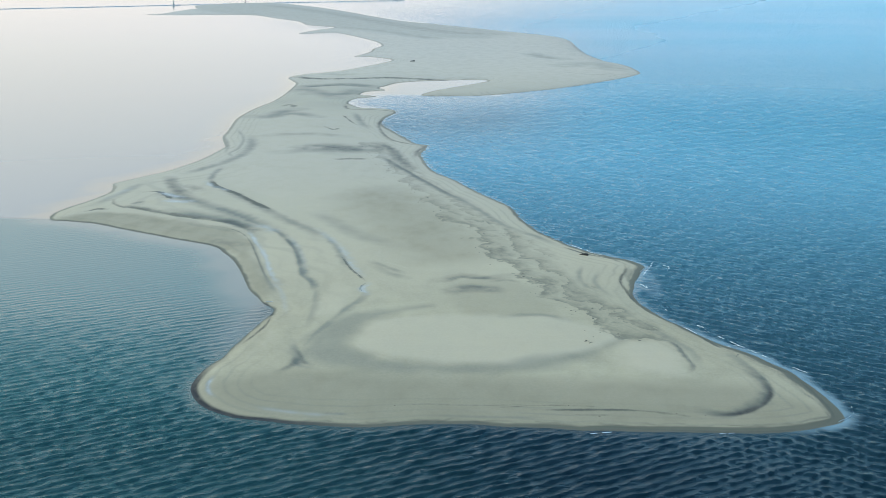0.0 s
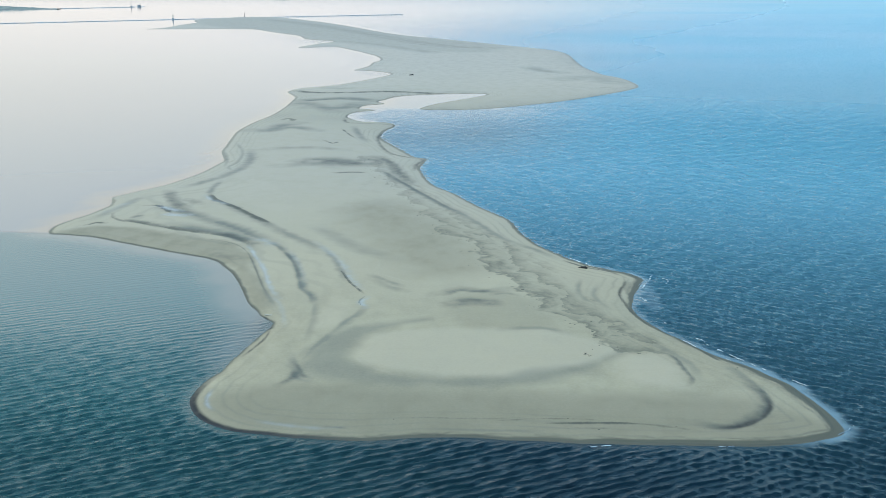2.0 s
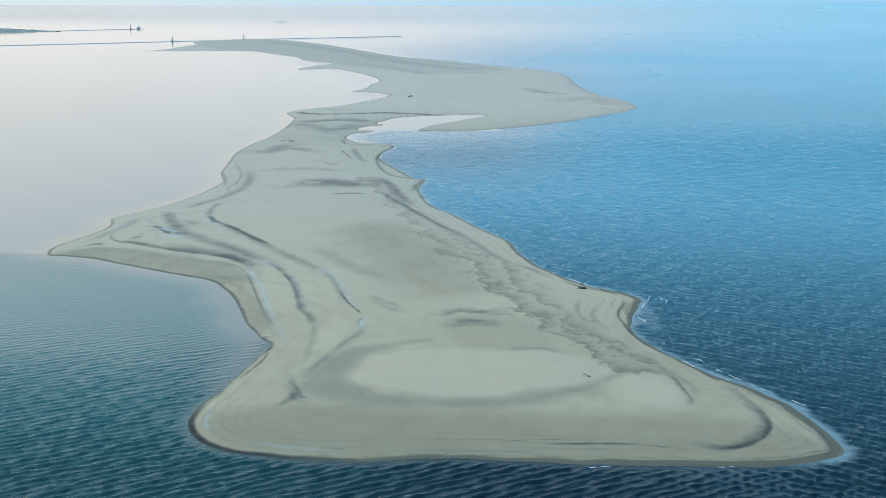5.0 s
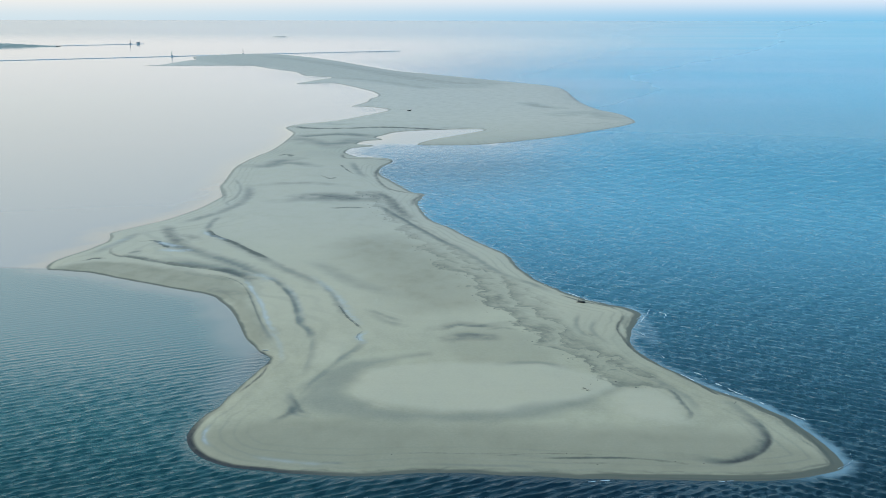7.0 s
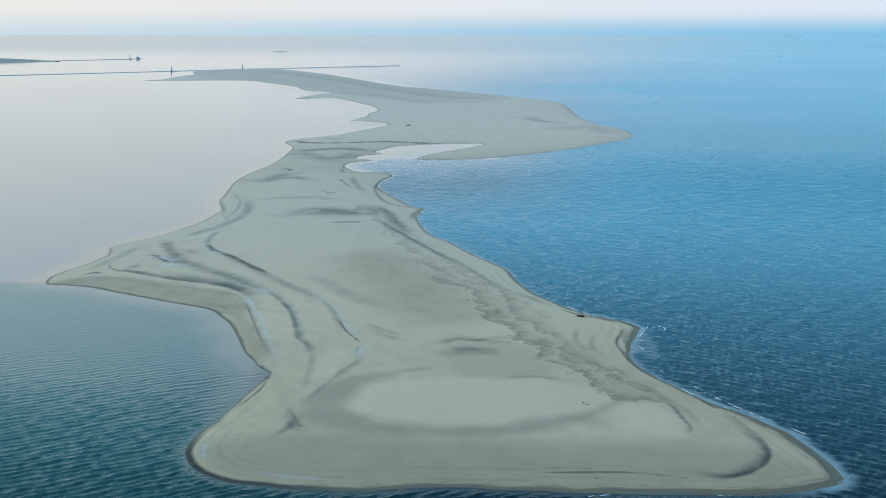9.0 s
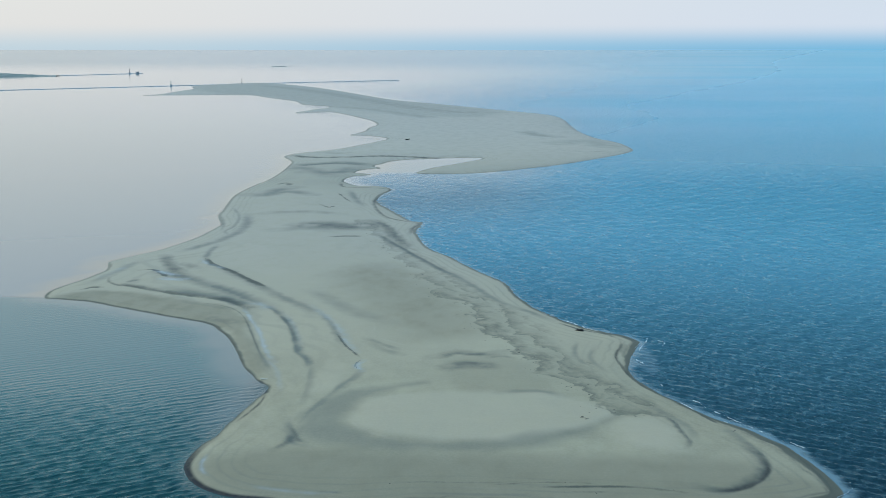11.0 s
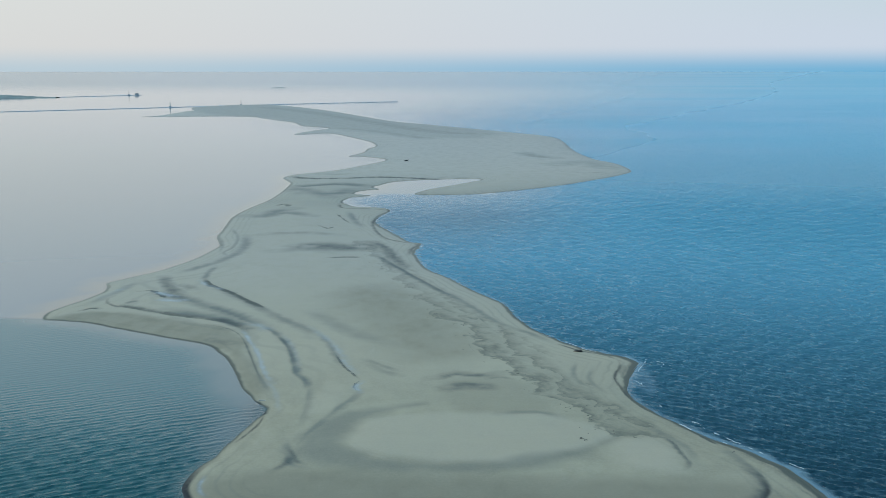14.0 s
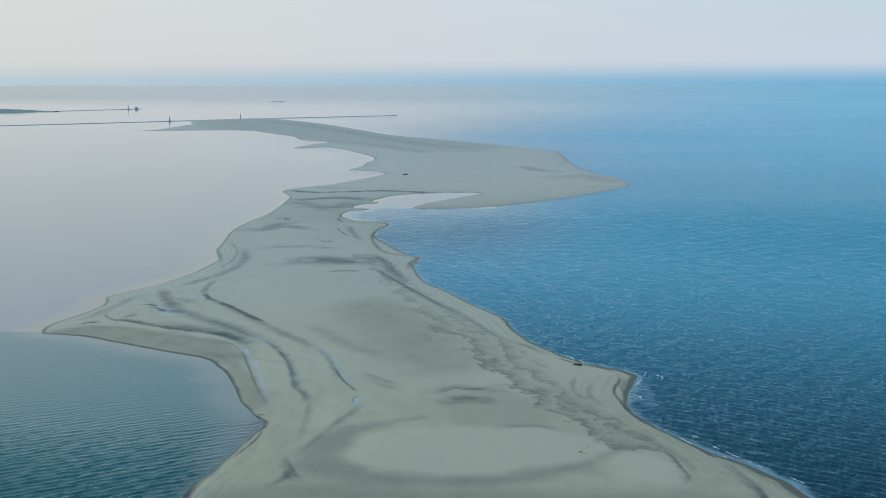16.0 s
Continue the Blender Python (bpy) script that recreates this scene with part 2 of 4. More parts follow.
    "lagoon": [(-45.3, 503.3), (-40.0, 506.6), (-38.3, 510.8), (-41.8, 513.9), (-46.2, 516.9), (-43.4, 528.0), (-36.2, 533.9), (-39.4, 543.1), (-36.9, 552.9), (-32.3, 565.6), (-21.8, 573.8), (-5.4, 579.8), (8.5, 581.7), (11.7, 576.5), (6.9, 567.2), (-2.5, 551.8), (-10.2, 539.6), (-15.1, 530.2), (-19.2, 516.9)],
    "far_spit": [(-19.2, 516.9), (-15.8, 512.8), (-4.8, 513.2), (7.6, 515.8), (20.3, 525.0), (33.5, 536.8), (47.6, 551.5), (62.9, 572.2), (79.8, 597.2), (87.5, 611.9), (90.6, 621.1), (91.0, 636.6), (89.5, 659.7), (85.4, 677.0), (79.4, 695.2), (74.2, 743.7), (73.5, 794.5), (73.8, 841.5)],
    "far_north": [(73.8, 841.5), (71.0, 881.9), (60.5, 912.7), (44.4, 938.5), (27.4, 965.8), (-0.0, 1009.9), (-30.1, 1058.1), (-63.2, 1111.2), (-103.5, 1214.2), (-135.2, 1298.4), (-178.1, 1394.5), (-222.7, 1471.5), (-247.5, 1495.5), (-273.8, 1484.5), (-291.3, 1465.9), (-314.8, 1414.8)],
    "far_west": [(-314.8, 1414.8), (-304.8, 1354.8), (-297.6, 1333.9), (-301.6, 1299.2), (-304.6, 1235.3), (-308.7, 1205.4), (-318.4, 1187.6), (-298.9, 1189.0), (-266.2, 1194.7), (-238.6, 1198.9), (-208.6, 1189.7), (-184.2, 1143.1), (-162.3, 1104.7), (-148.1, 1077.4), (-137.3, 1034.2), (-125.6, 1018.3), (-109.0, 999.3)],
    "spits": [(-109.0, 999.3), (-119.0, 964.4), (-124.8, 939.0), (-127.4, 918.4), (-119.9, 918.2), (-105.9, 929.8), (-96.4, 923.6), (-79.9, 885.8), (-66.7, 850.8), (-59.8, 828.9), (-55.3, 797.8), (-58.8, 773.2), (-58.8, 750.2), (-62.4, 728.4), (-65.6, 713.8)],
    "neck": [(-65.6, 713.8), (-57.6, 712.1), (-46.7, 700.8), (-41.6, 689.5), (-44.9, 674.6), (-55.4, 646.3), (-65.4, 623.3), (-75.8, 610.7), (-83.3, 601.5), (-86.7, 587.2), (-84.4, 576.4), (-79.7, 561.0), (-79.1, 541.5), (-78.9, 514.5), (-80.0, 490.0), (-82.1, 474.8), (-83.9, 458.8), (-84.6, 439.0), (-83.0, 419.5), (-81.3, 403.0), (-80.3, 390.1)],
    "west": [(-80.3, 390.1), (-76.5, 374.5), (-75.6, 371.1), (-76.6, 359.0), (-78.6, 344.6), (-83.1, 328.4), (-88.3, 317.8), (-91.9, 311.0), (-93.2, 307.8), (-91.8, 303.1), (-90.7, 297.1), (-91.2, 293.4), (-92.6, 286.2), (-94.6, 279.4), (-95.8, 274.8), (-96.3, 271.0), (-95.8, 266.7), (-94.4, 263.7)],
}


def smooth_line(points, closed=False, step=1.2):
    """A Catmull-Rom curve through control points, sampled about every step metres."""
    p = np.array(points, float)
    q = np.vstack([p[-1], p, p[0], p[1]]) if closed else np.vstack([2 * p[0] - p[1], p, 2 * p[-1] - p[-2]])
    out = []
    for i in range(1, len(q) - 2):
        a, b, c, d = q[i - 1], q[i], q[i + 1], q[i + 2]
        k = max(2, min(24, int(np.hypot(*(c - b)) / step) + 1))
        t = np.linspace(0, 1, k, endpoint=False)[:, None]
        out.append(0.5 * (2 * b + (c - a) * t + (2 * a - 5 * b + 4 * c - d) * t ** 2 + (3 * b - a - 3 * c + d) * t ** 3))
    if not closed:
        out.append(p[-1:])
    return np.vstack(out)


shore = []
for stretch in COAST.values():
    shore += stretch[:-1]
shore = smooth_line(shore, True)
# small scallops that the swash leaves along the beach
wob = np.array([noise.noise(Vector((x * 0.22, y * 0.22 * min(1, 260 / y), 3.0))) for x, y in shore])
edge = np.roll(shore, -1, 0) - np.roll(shore, 1, 0)
edge /= np.linalg.norm(edge, axis=1)[:, None] + 1e-9
shore = shore + np.stack([edge[:, 1], -edge[:, 0]], 1) * (wob * 0.35)[:, None]


def axis(parts):
    """Grid lines: runs of (from, to, first step, growth)."""
    out = []
    for a, b, step, grow in parts:
        x = a
        while x < b:
            out.append(x)
            x += step
            step *= grow
    return np.array(out)


def near_lines(xs, ys, line, closed, reach, sided=False):
    """Distance to a polyline on the grid, out to reach; sided: also the side, 1 to its left."""
    d = np.full((len(ys), len(xs)), reach, float)
    side = np.ones_like(d)
    ends = np.roll(line, -1, 0) if closed else line[1:]
    for a, b in zip(line, ends):
        i0, i1 = np.searchsorted(xs, (min(a[0], b[0]) - reach, max(a[0], b[0]) + reach))
        j0, j1 = np.searchsorted(ys, (min(a[1], b[1]) - reach, max(a[1], b[1]) + reach))
        if i0 >= i1 or j0 >= j1:
            continue
        gx, gy = xs[None, i0:i1] - a[0], ys[j0:j1, None] - a[1]
        v = b - a
        t = np.clip((gx * v[0] + gy * v[1]) / (v @ v + 1e-9), 0, 1)
        dd = np.sqrt((gx - t * v[0]) ** 2 + (gy - t * v[1]) ** 2)
        if sided:
            side[j0:j1, i0:i1] = np.where(dd < d[j0:j1, i0:i1], np.sign(v[0] * gy - v[1] * gx), side[j0:j1, i0:i1])
        np.minimum(d[j0:j1, i0:i1], dd, out=d[j0:j1, i0:i1])
    return (d, side) if sided else d


def inside(xs, ys, line):
    a, b = line, np.roll(line, -1, 0)
    res = np.zeros((len(ys), len(xs)), bool)
    for j, y in enumerate(ys):
        hit = (a[:, 1] > y) != (b[:, 1] > y)
        if hit.any():
            p, q = a[hit], b[hit]
            cross = np.sort(p[:, 0] + (y - p[:, 1]) / (q[:, 1] - p[:, 1]) * (q[:, 0] - p[:, 0]))
            res[j] = np.searchsorted(cross, xs) % 2 == 1
    return res


def ease(v, lo, hi):
    t = np.clip((v - lo) / (hi - lo), 0, 1)
    return t * t * (3 - 2 * t)


def ripples(x, y, size, seed, octaves=4):
    """Cheap smooth noise on arrays: sums of turned sines, about -1 to 1."""
    r = np.random.RandomState(seed)
    out = np.zeros_like(x)
    for o in range(octaves):
        for _ in range(5):
            a, p = r.uniform(0, 6.283, 2)
            k = 6.283 / (size * r.uniform(0.7, 1.4)) * 1.9 ** o
            out = out + np.sin((x * np.cos(a) + y * np.sin(a)) * k + p) * 0.3 * 0.6 ** o
    return out


def sheet(name, xs, ys, height, keep, fields, material):
    """A rectangular net of quads, holed where keep is false, with named values at its corners."""
    nx, ny = len(xs), len(ys)
    gx, gy = np.meshgrid(xs, ys)
    cell = keep[:-1, :-1] | keep[1:, :-1] | keep[:-1, 1:] | keep[1:, 1:]
    j, i = np.nonzero(cell)
    v = j * nx + i
    quads = np.stack([v, v + 1, v + nx + 1, v + nx], 1)
    used, flat = np.unique(quads, return_inverse=True)
    co = np.stack([gx.ravel(), gy.ravel(), height.ravel()], 1)[used].astype(np.float32)
    me = bpy.data.meshes.new(name)
    me.vertices.add(len(co))
    me.vertices.foreach_set("co", co.ravel())
    me.loops.add(len(quads) * 4)
    me.loops.foreach_set("vertex_index", flat.ravel().astype(np.int32))
    me.polygons.add(len(quads))
    me.polygons.foreach_set("loop_start", np.arange(0, len(quads) * 4, 4, dtype=np.int32))
    me.polygons.foreach_set("use_smooth", np.ones(len(quads), bool))
    me.update(calc_edges=True)
    for key, val in fields.items():
        me.attributes.new(key, "FLOAT", "POINT").data.foreach_set("value", val.ravel()[used].astype(np.float32))
    me.materials.append(material)
    return new(name, me)


# marks that tide and wind left on the sand: kind, strength, fade to its left and right, line
STROKES = [
    ("line", 0.6, 2.70, 0.66, [(-85.2, 278.9), (-76.8, 273.3), (-68.7, 268.0), (-62.7, 264.5), (-56.9, 261.8), (-52.4, 259.1), (-48.3, 254.1), (-45.9, 248.8)]),
    ("damp", 0.8, 3.89, 1.26, [(-69.3, 270.4), (-63.2, 267.0), (-57.2, 263.6), (-51.8, 259.1), (-47.4, 252.5)]),
    ("pale", 0.9, 0.71, 1.06, [(-57.7, 259.4), (-53.4, 257.3), (-49.6, 254.1), (-46.9, 249.8)]),
    ("line", 0.5, 0.20, 0.20, [(-60.1, 258.8), (-52.9, 255.1), (-49.1, 251.3), (-46.1, 245.1), (-42.7, 233.8), (-39.6, 222.6), (-37.2, 214.4), (-35.7, 210.5)]),
    ("film_sheen", 0.9, 0.66, 0.52, [(-47.4, 252.5), (-43.6, 241.1), (-40.4, 231.6), (-38.2, 222.7), (-35.8, 214.4), (-33.8, 209.8)]),
    ("film_sheen", 0.4, 0.55, 0.55, [(-36.0, 212.4), (-33.5, 206.7), (-31.6, 199.5), (-30.4, 192.7)]),
    ("damp", 0.5, 0.35, 0.70, [(-45.2, 243.6), (-41.2, 229.2), (-38.3, 218.4), (-35.7, 210.5), (-33.3, 203.0)]),
    ("damp", 0.75, 2.58, 1.26, [(-69.0, 286.3), (-63.2, 279.1), (-57.9, 273.4), (-52.7, 267.4), (-47.6, 260.4), (-42.7, 254.3)]),
    ("damp", 0.85, 1.14, 0.63, [(-44.3, 256.5), (-41.0, 251.6), (-37.7, 244.4), (-35.0, 236.5), (-33.3, 229.5), (-32.0, 222.9), (-30.5, 216.2), (-28.5, 211.9), (-26.8, 205.1)]),
    ("mark", 0.5, 0.52, 0.26, [(-39.2, 248.0), (-35.4, 237.4), (-33.2, 229.0), (-32.1, 222.9)]),
    ("film_sheen", 0.35, 0.78, 0.39, [(-38.8, 249.0), (-34.9, 238.9), (-32.2, 228.2), (-30.5, 218.7)]),
    ("damp", 0.5, 2.09, 2.71, [(-75.8, 291.0), (-67.0, 283.6), (-56.1, 270.9), (-47.3, 258.7)]),
    ("damp", 0.4, 1.02, 0.41, [(-27.1, 208.8), (-26.3, 199.7), (-25.9, 192.9), (-26.0, 185.0)]),
    ("mark", 0.75, 1.88, 1.99, [(-80.6, 316.6), (-77.2, 306.1), (-73.6, 296.2), (-69.9, 287.7)]),
    ("mark", 0.5, 2.06, 1.99, [(-72.3, 293.3), (-69.3, 287.7), (-66.1, 283.0)]),
    ("film_sheen", 1.0, 1.04, 1.02, [(-77.4, 294.6), (-74.2, 290.4), (-71.6, 287.6)]),
    ("film_sheen", 1.0, 1.46, 1.44, [(-71.8, 282.8), (-70.1, 282.1), (-68.4, 281.5)]),
    ("line", 0.8, 0.72, 0.71, [(-81.9, 295.1), (-78.3, 295.3), (-74.7, 289.6), (-71.8, 284.1)]),
    ("mark", 0.4, 1.79, 1.75, [(-72.0, 302.4), (-68.1, 296.4)]),
    ("line", 0.6, 0.96, 0.96, [(-89.1, 271.6), (-87.9, 274.2), (-85.2, 274.3)]),
    ("line", 0.5, 1.01, 0.50, [(-87.7, 288.4), (-85.9, 281.5), (-82.4, 276.3), (-78.3, 273.9)]),
    ("damp", 0.4, 1.42, 1.74, [(-89.9, 278.7), (-89.2, 285.5), (-87.5, 294.2), (-86.3, 303.3), (-84.8, 309.8)]),
    ("film_sheen", 0.35, 1.51, 1.49, [(-89.9, 285.5), (-88.2, 294.2), (-86.7, 301.8)]),
    ("mark", 0.6, 0.98, 0.97, [(-80.4, 280.4), (-79.6, 281.8)]),
    ("mark", 0.35, 1.95, 1.91, [(-52.5, 243.8), (-50.4, 242.4), (-47.7, 241.0)]),
    ("damp", 0.6, 1.01, 1.24, [(-69.0, 332.1), (-69.3, 324.9), (-68.8, 316.2), (-67.7, 308.9)]),
    ("line", 0.9, 0.42, 1.64, [(-68.2, 312.1), (-64.6, 302.7), (-61.5, 298.2), (-56.5, 291.1), (-52.4, 284.2), (-48.6, 278.3), (-44.9, 272.0)]),
    ("damp", 0.55, 1.08, 2.10, [(-61.3, 297.5), (-55.3, 288.3), (-49.3, 278.3), (-43.7, 268.9), (-38.5, 260.2), (-33.8, 253.6), (-29.9, 246.7)]),
    ("film_sheen", 0.5, 0.95, 0.93, [(-32.7, 254.2), (-28.5, 244.7), (-25.7, 237.8), (-23.4, 229.9), (-21.3, 223.3)]),
    ("damp", 0.5, 0.56, 0.97, [(-31.0, 250.9), (-26.6, 238.7), (-24.4, 229.8), (-21.9, 219.8)]),
    ("line", 0.85, 0.22, 0.37, [(-24.5, 229.8), (-22.9, 224.1), (-21.6, 219.8), (-19.6, 215.0), (-17.9, 211.1)]),
    ("film_sheen", 0.6, 1.01, 0.29, [(-23.5, 227.6), (-21.4, 220.7), (-19.3, 215.0)]),
    ("film_sheen", 1.0, 0.79, 0.78, [(-17.8, 209.9), (-18.4, 206.8), (-17.2, 203.2)]),
    ("line", 0.8, 0.24, 0.24, [(-17.8, 211.5), (-18.6, 208.7), (-18.8, 206.5), (-17.9, 205.0)]),
    ("damp", 0.55, 1.39, 0.57, [(-17.4, 205.0), (-18.4, 200.0), (-20.3, 194.4), (-22.4, 186.6), (-23.9, 180.6), (-24.6, 174.9), (-25.0, 169.5)]),
    ("mark", 0.7, 0.55, 0.81, [(-26.9, 162.9), (-25.8, 164.9), (-24.9, 167.0), (-24.9, 170.8)]),
    ("mark", 0.6, 0.53, 0.32, [(-25.2, 171.6), (-24.0, 167.5), (-22.6, 165.8)]),
    ("damp", 0.35, 2.48, 2.40, [(-34.7, 270.5), (-28.0, 257.7), (-22.0, 247.0), (-14.2, 239.2)]),
    ("pale", 0.8, 0.50, 0.49, [(-20.0, 245.0), (-18.1, 240.0), (-16.9, 232.4), (-18.1, 227.8), (-14.4, 223.5), (-10.7, 219.0)]),
    ("damp", 0.45, 0.74, 1.46, [(-17.3, 223.4), (-14.0, 217.2), (-10.5, 214.5)]),
    ("damp", 0.55, 1.93, 1.88, [(-77.2, 321.9), (-73.6, 331.0), (-69.9, 340.6), (-67.5, 354.9), (-67.9, 372.5), (-71.3, 391.7)]),
    ("damp", 0.45, 0.67, 0.66, [(-78.9, 407.1), (-72.9, 385.3), (-71.1, 365.5), (-72.0, 356.8), (-69.1, 348.6)]),
    ("pale", 0.7, 1.02, 1.34, [(-77.1, 335.5), (-71.6, 349.5), (-70.6, 365.6), (-73.3, 384.1)]),
    ("damp", 0.4, 0.55, 0.56, [(-80.3, 391.3), (-75.6, 373.3), (-73.4, 356.7)]),
    ("mark", 0.4, 2.52, 3.72, [(-66.0, 393.2), (-59.5, 394.8), (-50.0, 395.2), (-39.6, 390.6)]),
    ("mark", 0.85, 7.63, 6.30, [(-46.4, 365.5), (-40.2, 365.8), (-34.6, 362.8), (-30.1, 366.3)]),
    ("line", 0.5, 1.49, 1.97, [(-39.0, 343.9), (-33.9, 346.1), (-28.5, 346.4)]),
    ("damp", 0.3, 4.28, 4.18, [(-55.8, 357.5), (-45.7, 360.1), (-38.3, 356.2)]),
    ("damp", 0.65, 4.79, 4.66, [(-80.0, 441.1), (-72.5, 439.9), (-70.3, 453.1), (-65.6, 460.2)]),
    ("line", 0.5, 1.63, 1.63, [(-74.0, 468.6), (-71.0, 476.0), (-67.9, 468.9), (-71.8, 463.4)]),
    ("damp", 0.6, 4.35, 2.85, [(-74.6, 439.8), (-65.0, 446.8), (-56.1, 437.6)]),
    ("damp", 0.7, 5.84, 5.71, [(-76.6, 543.0), (-66.3, 548.4), (-53.5, 551.6), (-41.9, 545.0)]),
    ("line", 0.4, 2.75, 2.72, [(-76.3, 540.6), (-58.5, 548.9), (-42.4, 545.0)]),
    ("damp", 0.6, 5.53, 5.40, [(-67.9, 516.2), (-54.9, 514.8), (-46.6, 533.0)]),
    ("line", 0.7, 2.57, 3.81, [(-86.2, 591.9), (-72.7, 578.8), (-55.9, 577.2), (-34.2, 583.9), (-0.8, 575.2)]),
    ("damp", 0.5, 5.01, 4.92, [(-71.5, 604.3), (-63.4, 596.1), (-59.1, 599.2)]),
    ("damp", 0.5, 5.04, 4.88, [(-76.4, 526.8), (-70.7, 531.6), (-56.0, 502.1)]),
    ("dark", 0.6, 0.34, 1.03, [(-48.4, 479.1), (-45.4, 464.7), (-36.1, 463.5), (-27.0, 458.8), (-27.8, 443.8), (-30.8, 428.1), (-28.7, 406.8), (-24.3, 387.6), (-18.3, 379.4), (-13.0, 375.0), (-14.3, 364.8), (-14.7, 353.1)]),
    ("line", 0.6, 1.19, 1.18, [(-48.4, 479.1), (-47.0, 496.6), (-41.1, 503.0)]),
    ("damp", 0.6, 1.07, 1.83, [(-41.7, 451.2), (-37.5, 427.8), (-33.8, 412.1)]),
    ("line", 0.6, 0.57, 0.56, [(-46.6, 446.1), (-40.3, 424.7), (-37.5, 417.6)]),
    ("line", 0.6, 0.83, 0.82, [(-51.1, 416.9), (-45.5, 406.0), (-43.9, 411.6)]),
    ("mark", 0.75, 1.65, 2.39, [(-28.2, 379.0), (-22.0, 363.3), (-19.2, 348.8), (-14.7, 330.8)]),
    ("damp", 0.75, 0.63, 1.55, [(-24.1, 350.6), (-19.6, 337.1), (-15.9, 328.0), (-9.3, 309.7), (-3.1, 294.6), (1.5, 287.7)]),
    ("mark", 0.5, 0.45, 0.89, [(-22.1, 346.7), (-15.9, 328.0), (-8.5, 308.1), (-3.1, 294.6)]),
    ("damp", 0.55, 0.86, 1.41, [(-3.1, 296.1), (3.9, 276.4), (8.9, 261.9), (14.8, 252.6), (19.8, 243.4)]),
    ("mark", 0.45, 2.32, 1.14, [(-4.0, 211.5), (-0.0, 214.8), (4.2, 213.4), (9.2, 215.1)]),
    ("mark", 0.7, 2.18, 2.49, [(-1.7, 205.9), (1.6, 207.5), (4.9, 206.5)]),
    ("damp", 0.4, 0.94, 1.25, [(6.7, 190.4), (13.4, 191.6), (17.3, 189.1)]),
    ("mark", 0.85, 0.26, 0.64, [(31.2, 180.3), (32.8, 179.2), (33.8, 176.4), (34.1, 171.4), (34.4, 166.8), (33.4, 164.1), (32.3, 163.3)]),
    ("damp", 0.4, 0.59, 1.16, [(30.9, 186.8), (33.5, 180.4), (35.8, 173.5), (35.5, 166.3)]),
    ("damp", 0.45, 0.43, 1.40, [(41.3, 174.8), (42.7, 169.6), (43.4, 165.3)]),
    ("mark", 0.9, 0.41, 1.73, [(42.6, 169.0), (43.5, 164.1), (43.8, 159.5), (43.1, 155.7), (41.3, 152.2), (39.0, 150.1), (36.4, 148.6), (34.1, 148.3), (32.0, 149.0)]),
    ("dark", 0.7, 0.19, 0.68, [(43.5, 162.2), (43.4, 157.2), (41.9, 153.3), (39.5, 150.5), (36.5, 149.0)]),
    ("line", 0.75, 0.31, 0.51, [(9.3, 149.4), (16.1, 149.6), (21.5, 149.7), (25.9, 149.1), (29.5, 148.2), (32.3, 147.1)]),
    ("line", 0.4, 0.31, 0.31, [(3.2, 149.8), (10.9, 150.9), (17.0, 150.8), (21.5, 149.9)]),
    ("line", 0.4, 0.24, 0.30, [(13.0, 148.3), (16.7, 147.8), (20.5, 147.9)]),
    ("line", 0.35, 0.25, 0.25, [(-10.6, 150.2), (-4.5, 151.0), (2.4, 150.8), (10.1, 151.3)]),
    ("pale", 0.6, 0.41, 0.41, [(-6.0, 149.1), (0.9, 149.1), (7.7, 148.5)]),
    ("damp", 0.4, 0.40, 0.40, [(-4.4, 147.4), (3.1, 147.0), (10.6, 146.8)]),
    ("mark", 0.6, 0.20, 0.31, [(-18.6, 147.5), (-17.2, 147.4), (-15.5, 147.2)]),
    ("film_sheen", 0.5, 0.58, 0.57, [(-29.0, 149.9), (-24.9, 148.4), (-19.5, 147.1), (-16.3, 147.4)]),
    ("film_sheen", 1.0, 0.35, 0.36, [(-36.3, 161.5), (-36.3, 158.2), (-35.6, 155.3), (-34.4, 153.3)]),
    ("line", 0.9, 0.18, 0.28, [(14.2, 144.8), (22.9, 143.9), (28.0, 143.5), (33.7, 143.1), (38.9, 143.4), (44.2, 144.3), (47.2, 145.7), (49.3, 148.3), (50.0, 151.4), (49.8, 154.6), (49.3, 159.6), (48.3, 165.0), (46.5, 167.9), (42.6, 172.9)]),
    ("line", 0.9, 0.22, 0.37, [(42.6, 172.9), (40.1, 177.5), (37.8, 184.0), (35.8, 188.5), (32.2, 195.5), (30.3, 203.3), (29.5, 212.7)]),
    ("dark", 1.0, 0.29, 0.35, [(30.4, 202.6), (30.0, 208.1), (29.5, 213.1), (30.0, 217.5), (31.6, 222.9), (32.0, 227.7)]),
    ("line", 0.8, 0.52, 0.53, [(32.0, 227.7), (29.7, 232.2), (25.5, 235.3), (20.2, 242.4)]),
    ("dark", 0.8, 0.23, 0.23, [(-40.1, 207.2), (-38.4, 204.0), (-36.4, 200.4), (-34.9, 198.0)]),
    ("dark", 0.8, 0.19, 0.19, [(-32.7, 192.0), (-32.6, 187.8), (-33.2, 183.2), (-34.7, 176.8)]),
    ("damp", 0.4, 0.56, 0.56, [(26.2, 220.6), (24.7, 214.5), (25.4, 208.7), (26.9, 204.3)]),
    ("damp", 0.45, 0.44, 0.72, [(23.3, 224.8), (22.1, 216.4), (23.0, 210.5), (24.6, 207.9)]),
    ("damp", 0.7, 18.80, 18.80, [(-224.3, 1394.4), (-155.1, 1260.3), (-95.4, 1119.3), (-47.3, 998.5), (-8.8, 927.6), (17.3, 915.7)]),
    ("damp", 0.6, 10.60, 10.60, [(-103.8, 995.1), (-62.3, 938.3), (-24.6, 863.3)]),
